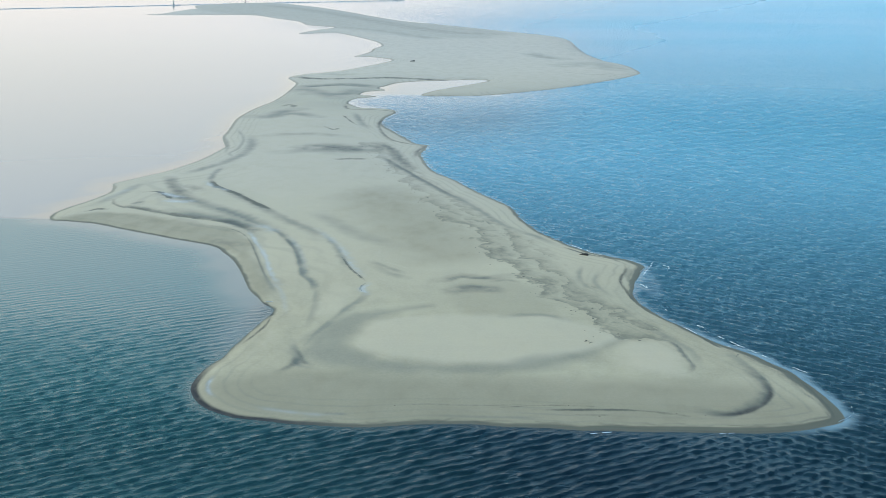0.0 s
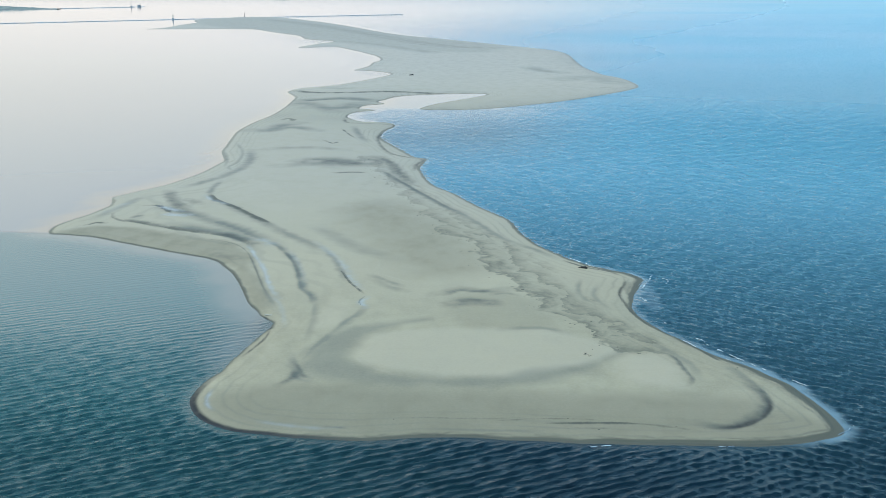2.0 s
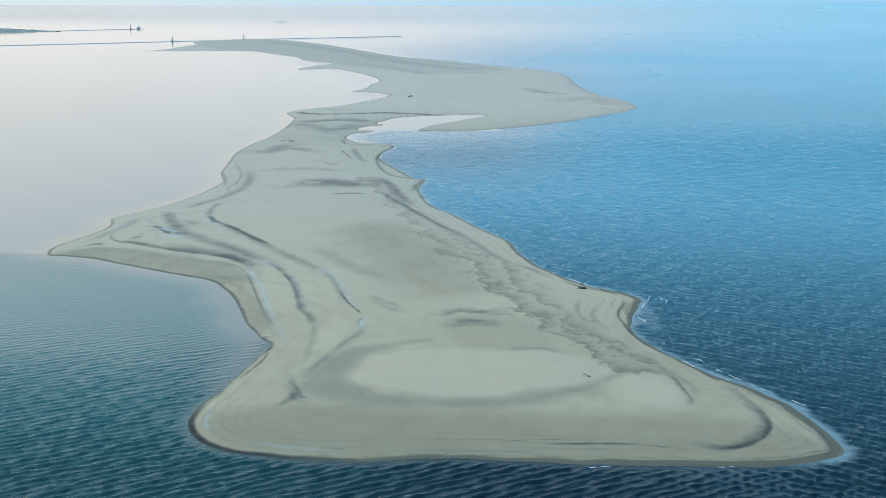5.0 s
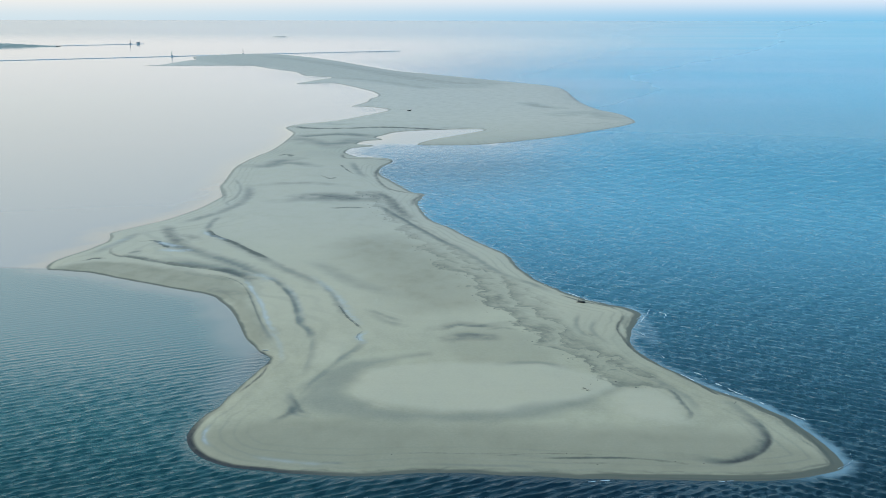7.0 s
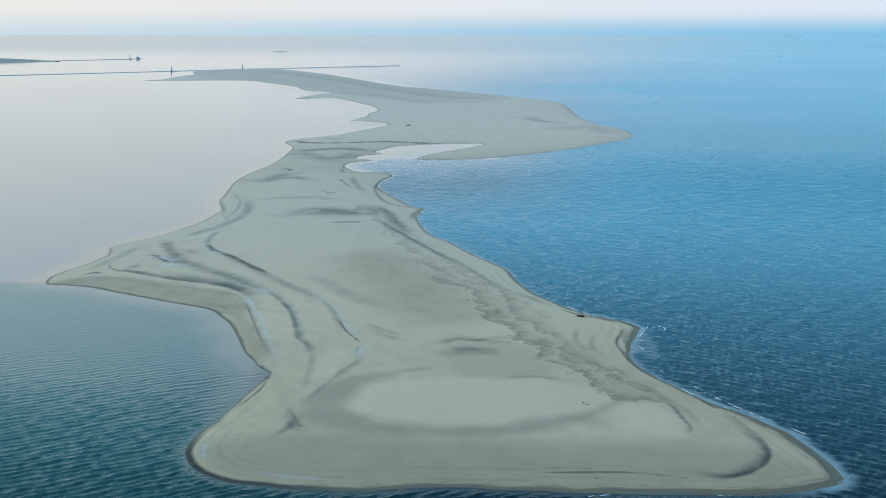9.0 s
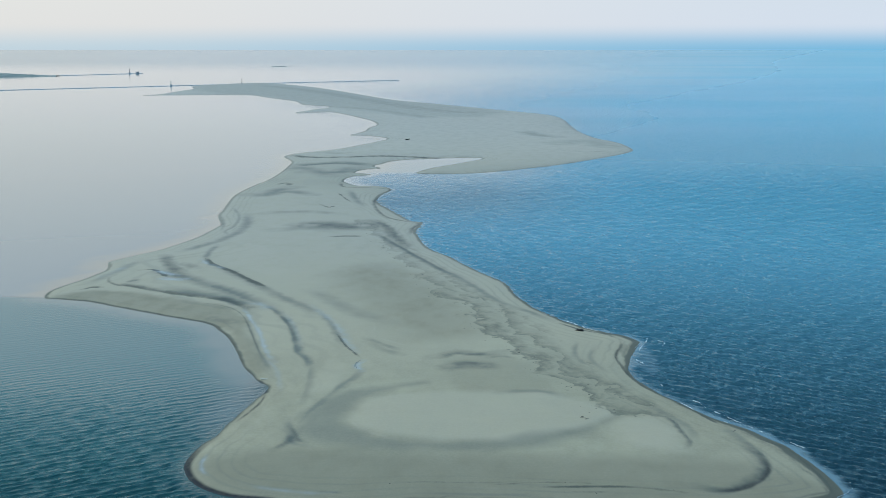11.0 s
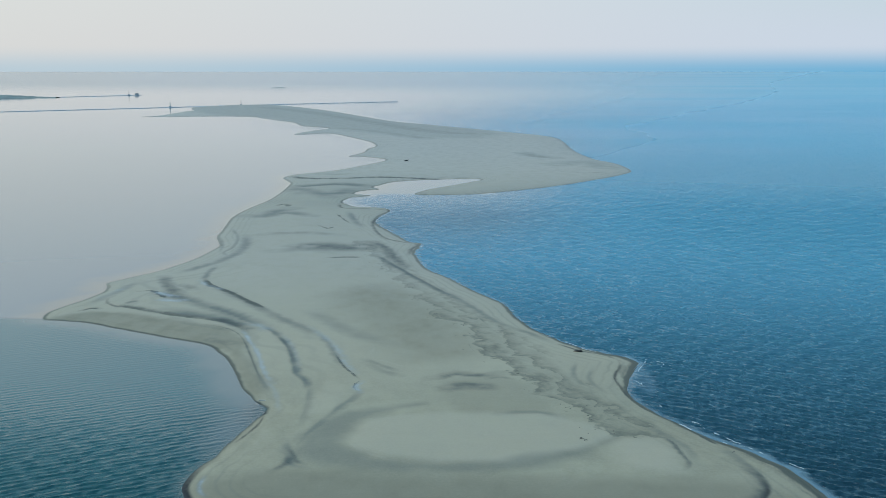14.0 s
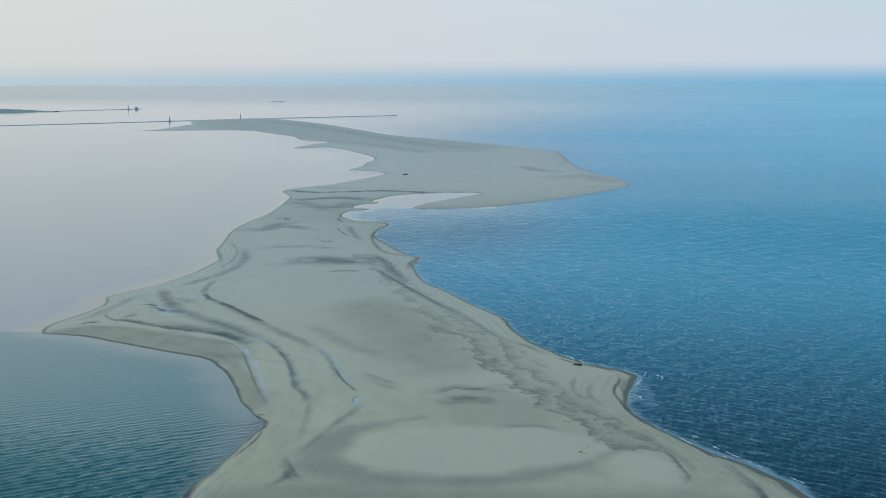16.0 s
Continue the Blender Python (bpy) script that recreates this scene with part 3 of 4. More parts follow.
    ("damp", 0.8, 6.50, 6.50, [(40.0, 731.5), (47.1, 707.2), (56.3, 696.0)]),
    ("line", 0.6, 2.25, 2.25, [(47.4, 620.1), (63.6, 605.8), (79.2, 615.4)]),
    ("damp", 0.5, 10.60, 10.60, [(56.0, 652.7), (73.4, 670.9), (80.4, 637.3)]),
    ("mark", 0.95, 1.61, 0.70, [(31.9, 149.2), (34.1, 148.3), (36.4, 148.6), (39.0, 150.1), (41.2, 152.4)]),
    ("dark", 0.8, 0.97, 0.40, [(33.5, 148.5), (36.4, 148.6), (39.0, 150.1), (41.0, 152.2)]),
    ("mark", 0.5, 1.91, 1.13, [(-63.1, 266.3), (-57.1, 263.0), (-51.7, 258.5), (-47.9, 253.6)]),
    ("mark", 0.6, 2.01, 1.17, [(-79.4, 311.6), (-74.6, 299.2), (-70.0, 290.5)]),
    ("mark", 0.7, 1.96, 1.92, [(-76.1, 293.2), (-72.2, 289.0), (-68.0, 285.0)]),
    ("film_sheen", 1.0, 1.48, 1.10, [(-75.9, 292.5), (-73.2, 289.7), (-70.8, 286.9)]),
    ("film_sheen", 0.8, 1.86, 1.83, [(-72.5, 283.4), (-69.7, 282.2), (-67.8, 282.2)]),
    ("film_sheen", 0.7, 0.94, 0.93, [(-68.7, 308.8), (-66.2, 302.6), (-62.8, 298.9), (-60.2, 295.3)]),
    ("film_sheen", 0.5, 0.65, 0.52, [(-45.9, 247.2), (-42.7, 238.2), (-40.3, 230.6), (-38.3, 222.7)]),
    ("film_sheen", 0.5, 1.26, 1.54, [(-46.9, 258.1), (-44.3, 255.9), (-41.3, 251.6)]),
    ("mark", 0.9, 0.69, 0.68, [(-27.0, 162.7), (-26.0, 164.7), (-25.1, 166.7), (-25.0, 170.0)]),
    ("mark", 0.9, 0.43, 0.54, [(-25.9, 173.5), (-24.6, 169.5), (-23.9, 167.0), (-22.4, 165.5)]),
    ("damp", 0.6, 0.63, 1.04, [(-26.8, 177.6), (-25.5, 170.8), (-24.3, 165.7), (-21.5, 164.1)]),
    ("mark", 0.8, 1.51, 0.93, [(-3.6, 211.6), (-0.5, 214.4), (3.2, 213.7), (6.4, 215.1)]),
    ("mark", 0.8, 1.80, 1.77, [(-1.4, 206.3), (1.2, 207.9), (4.3, 206.9)]),
    ("mark", 0.5, 0.71, 0.71, [(5.5, 211.9), (7.9, 213.1), (10.0, 212.0)]),
    ("pale", 0.9, 0.31, 0.31, [(-20.4, 245.0), (-18.7, 241.5), (-17.2, 234.3), (-18.2, 228.7), (-16.7, 226.9)]),
    ("pale", 0.8, 0.70, 0.56, [(-16.7, 226.9), (-14.5, 224.4), (-11.9, 221.9), (-9.2, 218.6)]),
    ("damp", 0.5, 0.52, 1.28, [(-18.0, 226.0), (-14.9, 221.8), (-11.4, 217.7)]),
    ("pale", 0.7, 0.63, 0.31, [(-17.9, 177.9), (-15.6, 173.0), (-13.2, 169.9), (-10.1, 167.2)]),
]
PLATES = [
    ("pale", 1.8, 0.75, [(-17.0, 176.0), (-16.3, 184.1), (-12.9, 188.8), (-5.4, 189.9), (7.9, 191.2), (17.4, 189.9), (22.5, 185.1), (24.7, 180.7), (21.4, 175.3), (15.7, 170.2), (7.0, 167.1), (-1.4, 166.7), (-9.9, 168.7), (-14.4, 171.8)]),
    ("pale", 4.0, 0.9, [(-64.7, 305.3), (-65.7, 321.8), (-61.9, 335.5), (-54.6, 331.1), (-45.7, 313.9), (-41.5, 294.6), (-44.3, 283.9), (-53.8, 290.6)]),
    ("pale", 2.5, 0.8, [(25.0, 175.7), (29.8, 178.6), (32.9, 175.9), (33.9, 169.3), (31.9, 163.1), (27.4, 163.0), (24.2, 166.6)]),
    ("pale", 2.0, 0.6, [(-26.0, 190.7), (-25.6, 199.1), (-24.8, 210.1), (-22.2, 210.1), (-19.6, 204.6), (-20.4, 197.5), (-23.1, 190.8)]),
    ("pale", 2.5, 0.6, [(-17.0, 233.7), (-11.5, 238.6), (-2.0, 229.5), (3.6, 220.9), (-6.2, 216.5), (-13.9, 220.4)]),
    ("pale", 2.0, 0.7, [(18.0, 232.3), (22.2, 233.8), (22.6, 225.7), (19.6, 217.2), (17.2, 221.3)]),
    ("pale", 2.0, 0.2, [(-29.8, 165.2), (-24.1, 160.6), (-1.3, 162.3), (30.9, 159.6), (43.4, 164.6), (41.5, 155.4), (33.2, 151.0), (6.6, 154.2), (-16.8, 152.9), (-27.6, 157.1)]),
    ("olive", 9.0, 0.75, [(-30.7, 287.7), (-20.4, 302.7), (-8.1, 285.0), (1.5, 254.5), (3.7, 231.9), (-6.4, 224.9), (-15.0, 238.5), (-22.7, 259.5)]),
    ("olive", 2.5, 0.35, [(-1.8, 210.7), (8.7, 212.9), (13.6, 205.4), (13.7, 191.7), (0.3, 192.0)]),
    ("olive", 4.0, 1.0, [(-37.5, 157.9), (-27.8, 162.8), (-9.5, 162.1), (14.9, 160.3), (35.0, 159.7), (45.9, 155.5), (49.9, 148.3), (39.0, 143.2), (6.2, 143.4), (-15.9, 143.8), (-31.2, 146.4)]),
    ("damp", 14.0, 0.2, [(-313.4, 1407.7), (-245.1, 1479.7), (-134.5, 1291.5), (-29.9, 1051.8), (27.3, 959.8), (16.5, 867.2), (-42.2, 888.3), (-101.7, 974.2), (-138.8, 1044.8), (-186.6, 1157.2), (-240.8, 1209.2), (-288.1, 1293.2)]),
    ("olive", 1.6, 0.9, [(-93.6, 264.6), (-89.2, 269.7), (-82.9, 271.2), (-67.8, 264.4), (-57.4, 258.3), (-49.3, 252.4), (-45.1, 241.0), (-41.2, 227.0), (-37.6, 214.4), (-34.9, 205.9), (-34.6, 200.1), (-36.9, 202.5), (-39.9, 210.3), (-42.5, 219.1), (-46.7, 230.4), (-50.4, 236.4), (-57.7, 242.6), (-66.0, 247.0), (-78.0, 254.1), (-87.1, 258.9)]),
    ("damp", 2.0, 0.5, [(-24.6, 177.7), (-22.3, 185.1), (-19.1, 191.2), (-11.7, 194.7), (-5.8, 195.9), (-9.6, 192.8), (-15.4, 186.8), (-17.0, 180.8), (-17.7, 176.5), (-14.6, 171.2), (-10.1, 167.9), (-5.0, 166.3), (0.1, 165.7), (5.2, 166.9), (10.3, 168.8), (15.6, 171.0), (21.2, 174.9), (25.2, 179.2), (20.8, 171.5), (15.3, 166.9), (6.7, 163.5), (-1.6, 162.8), (-9.8, 163.0), (-16.6, 164.7), (-21.9, 167.1), (-24.3, 172.2)]),
    ("dark", .3, 1.0, [(-35.8, 199.7), (-34.3, 199.1), (-33.1, 196.0), (-32.2, 193.4), (-32.9, 191.7), (-34.4, 194.3)]),
]
# the band of weed and shell litter: its inland edge, then its seaward edge
WEED_EDGE = [(-33.3, 378.7), (-26.9, 353.6), (-21.1, 329.6), (-11.8, 297.2), (-6.9, 275.4), (-2.7, 260.9), (2.4, 256.0), (3.2, 237.9), (7.7, 224.3), (12.7, 212.9), (14.4, 203.2), (17.6, 196.0), (21.0, 191.2), (22.3, 185.0), (25.2, 179.2), (29.7, 179.1)]
WEED_BACK = [(34.8, 177.3), (34.3, 182.4), (31.3, 189.9), (27.9, 199.7), (24.0, 210.6), (21.4, 216.4), (20.0, 224.7), (18.0, 236.0), (13.5, 251.0), (7.7, 264.8), (1.2, 287.0), (-7.8, 313.0), (-17.5, 354.0), (-24.3, 381.5)]


def build_sandbank():
    xs = axis([(-340, -104, 3.0, 1.0), (-104, 58, 0.30, 1.0), (58, 98, 1.0, 1.0)])
    ys = axis([(138, 262, 0.32, 1.0), (262, 340, 0.48, 1.0), (340, 620, 0.55, 1.008), (620, 1510, 2.6, 1.004)])
    gx, gy = np.meshgrid(xs, ys)
    d = near_lines(xs, ys, shore, True, 40.0)
    sd = np.where(inside(xs, ys, shore), d, -d)
    field = {k: np.zeros_like(gx) for k in ("damp", "line", "weed", "weed_in", "film_sheen", "dark", "olive", "pale", "wet", "mark", "grey")}

    def window(line, reach):
        (x0, y0), (x1, y1) = line.min(0) - reach, line.max(0) + reach
        return slice(*np.searchsorted(ys, (y0, y1))), slice(*np.searchsorted(xs, (x0, x1)))

    for n, (kind, power, left, right, pts) in enumerate(STROKES):
        line = smooth_line(pts, False, 1.0)
        left, right = max(1.5 * left, 0.42), max(1.5 * right, 0.42)
        reach = 1.3 * max(left, right) + 1.0
        w = window(line, reach)
        wx, wy = gx[w], gy[w]
        dd, side = near_lines(xs[w[1]], ys[w[0]], line, False, reach, True)
        out = np.where(side > 0, left, right)
        dd = dd + 0.16 * np.minimum(out, 2.0) * ripples(wx, wy, 5.0, n, 4)
        ends = np.minimum(np.hypot(wx - line[0][0], wy - line[0][1]), np.hypot(wx - line[-1][0], wy - line[-1][1]))
        long = np.linalg.norm(np.diff(line, axis=0), axis=1).sum()
        power = (min(1.0, 1.2 * power) if pts[0][1] < 592 else 0.6 * power) * (0.25 + 0.75 * ease(ends, 0, min(7.0, 0.25 * long)))
        power = power * np.clip(0.9 + 0.3 * ripples(wx, wy, 14.0, n + 7, 3), 0.4, 1)
        field[kind][w] = np.maximum(field[kind][w], power * (1 - ease(dd, 0.0, out)))
    for n, (kind, soft, power, pts) in enumerate(PLATES):
        ring = smooth_line(pts, True, 1.5)
        w = window(ring, 16.0)
        wx, wy = xs[w[1]], ys[w[0]]
        dd = near_lines(wx, wy, ring, True, 16.0)
        dd = np.where(inside(wx, wy, ring), dd, -dd) + ripples(gx[w], gy[w], 14.0, n + 90, 3) * 0.8
        field[kind][w] = np.maximum(field[kind][w], power * ease(dd, -soft, soft))
    # weed and shell litter: how far seaward of its ragged inland edge, and where it lies at all
    edge_line, back_line = smooth_line(WEED_EDGE, False, 1.0), smooth_line(WEED_BACK, False, 1.0)
    w = window(np.vstack([edge_line, back_line]), 24.0)
    dd, side = near_lines(xs[w[1]], ys[w[0]], edge_line, False, 24.0, True)
    field["weed_in"][w] = dd * side
    ring = np.vstack([edge_line - (6.0, 1.0), back_line])
    dd = near_lines(xs[w[1]], ys[w[0]], ring, True, 16.0)
    dd = np.where(inside(xs[w[1]], ys[w[0]], ring), dd, -dd) + ripples(gx[w], gy[w], 9.0, 61, 3) * 0.9
    field["weed"][w] = ease(dd, -1.0, 2.6) * (1 - 0.45 * ease(gy[w], 240, 300))
    # falling water left faint terraces parallel to the western shores
    lobe = ease(-gx, 14, 34) * ease(sd, 1.5, 4) * (1 - ease(sd, 18, 30)) * ease(gy, 160, 185) * (1 - ease(gy, 300, 360))
    step = sd / 5.5 + 0.5 * ripples(gx, gy, 40, 71, 2) + 0.12 * ripples(gx, gy, 8, 72, 2)
    terrace = np.clip(np.sin(step * 6.283) + 0.5 * np.sin(step * 2.7 + 1), 0, 1) ** 1.5
    field["damp"] = np.maximum(field["damp"], 0.16 * lobe * terrace)
    field["pale"] = np.maximum(field["pale"], 0.35 * lobe * np.clip(-np.sin(step * 6.283), 0, 1) ** 2)
    rim = (1 - ease(sd, 6, 12)) * ease(sd, 1.2, 2.2) * (1 - lobe)
    swash = np.clip(np.sin(sd * 3.1 + 1.3 * ripples(gx, gy, 22, 73, 3)), 0, 1) ** 3
    field["damp"] = np.maximum(field["damp"], 0.28 * rim * swash * (0.5 + 0.5 * ease(ripples(gx, gy, 30, 74, 2), -0.2, 0.5)))
    # wide wet margin on the swell side, narrow on the calm side
    south = np.maximum(ease(-gy, -156, -148) * ease(gx, -36, -20), ease(gx + (gy - 150) * 0.22, 40, 50) * ease(-gy, -420, -360))
    bay = ease(gx + (gy - 330) * 0.2, -34, -20) * ease(gy, 330, 420) * (1 - ease(gy, 520, 600))
    margin = 0.30 + 0.72 * south + 0.4 * ease(gy, 330, 520) + 0.15 * bay + 0.75 * south * ease(gx, 0, 26) * ease(-gy, -185, -160)
    field["wet"] = (1 - ease(sd + ripples(gx, gy, 7.0, 5, 3) * 0.12, margin - 0.24, margin + 0.24))
    # far sand lightened in its colour to stand for distance haze
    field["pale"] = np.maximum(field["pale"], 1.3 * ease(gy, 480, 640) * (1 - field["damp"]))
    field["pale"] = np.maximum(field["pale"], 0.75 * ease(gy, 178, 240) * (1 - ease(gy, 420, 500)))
    # haze greying of the sand colour, growing with distance
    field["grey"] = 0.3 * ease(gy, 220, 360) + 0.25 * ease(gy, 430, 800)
    # black mud edge round the south-western corner
    mud = ease(-gx, 8, 30) * ease(-gy, -172, -156)
    field["dark"] = np.maximum(field["dark"], mud * (1 - ease(sd, 0.7, 1.3)) * 1.2)
    lee_side = ease(-gx - 35 - (gy - 420) * 0.16, -8, 8) * ease(gy, 255, 290)
    field["wet"] = np.maximum(field["wet"], 0.3 * (1 - ease(np.hypot((gx - 32.2) / 1.5, (gy - 218) / 7.0) + ripples(gx, gy, 4.0, 31, 2) * 0.1, 0.85, 1.05)))
    field["wet"] *= (1 - 0.3 * lee_side) * (1 - 0.3 * ease(gy, 240, 340) - 0.25 * ease(gy, 480, 620))
    # a small ragged scarp above the wet margin of the swell side and the bay
    scarp = np.exp(-((sd - margin * 1.25 + ripples(gx, gy, 5.0, 6, 3) * 0.28) / 0.30) ** 2)
    scarp = scarp * np.maximum(south, bay) * (0.35 + 0.65 * ease(ripples(gx, gy, 9.0, 16, 3), -0.4, 0.4))
    field["dark"] = np.maximum(field["dark"], 0.4 * scarp * (1 - 0.55 * ease(gy, 225, 300)))
    z = np.where(sd > 0, 0.5 * (1 - np.exp(-np.maximum(sd, 0) / 8.0)) + 0.05 * ease(sd, 0.8, 2.4) + 0.25 * ease(sd, 8, 28), sd * 0.10)
    z = z + ripples(gx, gy, 26.0, 11) * 0.035 * ease(sd, 1, 8) + ripples(gx, gy, 4.0, 12) * 0.012 * ease(sd, 1, 5)
    z = z + 0.07 * field["pale"] - 0.05 * field["damp"] - 0.04 * field["film_sheen"] - 0.05 * field["dark"] * ease(sd, 0.5, 3)
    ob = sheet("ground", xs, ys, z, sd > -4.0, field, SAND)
    return tagged(ob, "low pale sandbank with damp bands and dark tide lines", "sandbank", kind="structure")


build_sandbank()


# ---------------------------------------------------------------- the sea
def build_sea():
    left = -axis([(150, 3400, 0.9, 1.11)])[::-1]
    xs = np.concatenate([left, axis([(-149.3, -92, 0.8, 1.0), (-92, -60, 0.4, 1.0), (-60, 72, 0.33, 1.0), (72, 125, 0.38, 1.0), (125, 210, 0.75, 1.0), (210, 3400, 0.9, 1.08)])])
    down = -axis([(-99, 1500, 2.0, 1.2)])[::-1]
    ys = np.concatenate([down, axis([(100.5, 118, 0.8, 1.0), (118, 152, 0.26, 1.0), (152, 250, 0.34, 1.0), (250, 262, 0.45, 1.0), (262, 420, 0.55, 1.0), (420, 640, 0.55, 1.0035), (640, 1700, 1.3, 1.018), (1700, 4960, 20.0, 1.06)])])
    gx, gy = np.meshgrid(xs, ys)
    d = near_lines(xs, ys, shore, True, 40.0)
    land = inside(xs, ys, shore)
    sd = np.where(land, d, -d)
    # the lee: still, silty water west of the bank; a half-sheltered cove before its western point
    bank = -60 - (gy - 420) * 0.16 + 80 * ease(gy, 515, 570) * (1 - ease(gy, 820, 1050))
    spread = 9 + np.maximum(gy - 520, 0) * 0.11
    west = 1 / (1 + np.exp(np.clip((gx - bank + ripples(gx, gy, 160, 3, 2) * 6 - 6 - np.maximum(gy - 600, 0) * 0.35) / spread, -30, 30)))
    lee_line = 264.5 + (gx + 94) * 0.03 + ripples(gx, gy, 60, 4, 3) * 0.8
    still = west * ease(gy - lee_line, -1.5, 2.5)
    inner = ease(gy, 508, 520) * (1 - ease(gx, 14, 20)) * (1 - ease(gy, 588, 596)) * ease(gx, -50, -44)
    still = np.maximum(still, inner) * (1 - 0.45 * ease(gy, 1400, 2800))
    hug = (1 - ease(-sd, 0.3, 9.0)) * ease(-gx, 30, 38) * ease(gy, 165, 185)
    cove = ease(-gx, 30, 39) * ease(gy + (gx + 40) * 0.15, 138, 212)
    cove = cove * (1 - ease(gy, 290, 420))
    chop = 1 - 0.96 * cove
    head = ease(gy - 0.35 * gx, 425, 515) * (1 - ease(gx, 10, 70)) * (1 - ease(gy, 600, 640))
    bight = ease(gy - 0.35 * gx, 320, 450) * (1 - ease(gx, 0, 70)) * (1 - ease(gy, 600, 640))
    chop = chop * (1 - 0.997 * still) * (1 - 0.7 * hug) * (1 - 0.55 * head)
    # lee silt; in the bay and cove edge this paints pale sky reflection
    silt_sheen = np.maximum(np.maximum(still, 0.35 * hug), np.maximum(0.6 * head, 0.6 * bight))
    bed = (1 - ease(-sd + ripples(gx, gy, 20.0, 15, 3) * 1.2, 0.0, 11.0)) * np.maximum(still * (1 - ease(gy, 560, 700)), 0.35 * ease(-gx, 31, 36) * ease(gy, 180, 200)) * ease(-gx, 20, 36)
    swash = ease(gx + (gy - 150) * 0.22, 38, 50) * ease(-gy, -520, -400)
    shallow = (1 - ease(-sd + ripples(gx, gy, 6.0, 9, 3) * 0.5, 0.2, 0.7 + 1.5 * swash)) * (1 - still) * swash
    notch = np.hypot((gx - 34.6) / 2.9, (gy - 216) / 13.0) + ripples(gx, gy, 5, 19, 2) * 0.12
    shallow = np.maximum(shallow, 0.4 * (1 - ease(notch, 0.6, 1.05)))
    chop = chop * (1 - 0.8 * shallow)
    # swell as real relief where the net is fine
    z = np.zeros_like(gx)
    fine = ease(-gx, -240, -190) * ease(gx, -170, -120) * (1 - ease(gy, 280, 640)) * ease(gy, 80, 110)
    east = ease(gx + (gy - 150) * 0.4, 5, 60)
    mesh = np.maximum(np.gradient(xs)[None, :], 0.8 * np.gradient(ys)[:, None])
    away = ease(np.hypot(gx, gy), 250, 480)
    # wave trains of even height, steep to the south, whose crests wander, break off and start again
    trains = ((31, 1.55, 1 - 0.75 * east, 1.25), (-38, 2.0, east * (1 - away), 1.2), (-42, 3.5, east * away, 1.45))
    for n, (heading, size, where, steep) in enumerate(trains):
        for k, (ratio, turn, slope) in enumerate(((1.0, 0, 0.29), (0.68, 15, 0.15), (1.5, -13, 0.08), (0.5, -24, 0.10), (0.85, 34, 0.08))):
            length, angle = size * ratio, radians(heading + turn)
            amp = steep * slope * length / 4.6 * ease(length / mesh, 2.5, 3.6)
            across = -gx * math.sin(angle) + gy * math.cos(angle)
            wander = 1.3 * ripples(gx, gy, length * 6.5, 300 + 10 * n + k, 2) + (0.8, 1.3, 1.4)[n] * ripples(gx, gy, length * (2.6, 2.2, 2.2)[n], 400 + 10 * n + k, 1)
            phase = across * 6.283 / length + wander
            z += where * amp * np.sin(phase + 0.7 * np.sin(phase))
    # swell turning round the south-western corner
    r = np.hypot(gx + 34, (gy - 158))
    arcs = cove * ease(r, 4, 12) * (1 - ease(r, 40, 95)) * (1 - still) * (1 - hug) * (1 - ease(gy, 180, 214)) * np.clip(0.65 + 0.6 * ripples(gx, gy, 30, 28, 2), 0.1, 1)
    z = z * fine * chop * ease(-sd, 0.0, 2.5) + fine * arcs * (0.013 * np.sin(r * 6.283 / 1.9 + ripples(gx, gy, 14, 8, 2) * 1.1) + 0.008 * np.sin(r * 6.283 / 1.25 + ripples(gx, gy, 10, 18, 2) * 1.2))
    ruffle = 0.03 + chop * (0.02 + 0.10 * ease(np.hypot(gx, gy), 200, 420) + 0.15 * ease(np.hypot(gx, gy), 400, 640))
    fields = {"chop": chop, "silt_sheen": silt_sheen, "shallow": shallow, "ruffle": ruffle, "bed": bed, "fine_chop": chop * (1 - ease(np.hypot(gx, gy), 450, 1000)), "lee_haze": ease(gy, 380, 1100), "green": np.maximum(cove, (0.6 + 0.4 * ease(gy, 128, 165)) * ease(-gx - (gy - 150) * 0.3, -12, 50)) * (1 - still),
              # open-sea tones grow with distance: painted haze and sky reflection
              "east": east, "far": 0.9 * np.maximum(ease(gy + 0.3 * gx, 400, 1000), 0.3 * ease(gy, 300, 470) * (1 - ease(gx, 0, 110))) * (1 - west), "rise": chop * (0.12 + 0.4 * ease(np.hypot(gx, gy), 190, 420) + 3.2 * ease(np.hypot(gx, gy), 380, 660)) * (1 - ease(gy, 700, 2200)), "offshore_sheen": ease(gx * 0.3 + gy, 125, 390) * (1 - cove) * (1 - 0.9 * west * (1 - 0.7 * ease(gy, 1100, 2400)))}
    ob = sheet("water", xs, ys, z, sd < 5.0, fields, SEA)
    return tagged(ob, "blue wind-rippled sea, still and silty in the lee", "sea", kind="structure")


build_sea()
# ---------------------------------------------------------------- helpers for things
def part(name, bm, material, parent=None, label="", smooth=False):
    me = bpy.data.meshes.new(name)
    bm.to_mesh(me)
    bm.free()
    me.materials.append(material)
    if smooth:
        me.polygons.foreach_set("use_smooth", np.ones(len(me.polygons), bool))
    ob = new(name, me)
    ob.parent = parent
    if label:
        tagged(ob, label)
    return ob


def thing(name, m, label, category, group="", kind=""):
    ob = new(name)
    ob.matrix_world = m
    return tagged(ob, label, category, group, kind)


def tube(bm, path, radii, sides=8, rough=0.0, seed=0):
    """A tapering limb along a path."""
    rnd = random.Random(seed)
    rings = []
    for i, (p, r) in enumerate(zip(path, radii)):
        a, b = Vector(path[max(i - 1, 0)]), Vector(path[min(i + 1, len(path) - 1)])
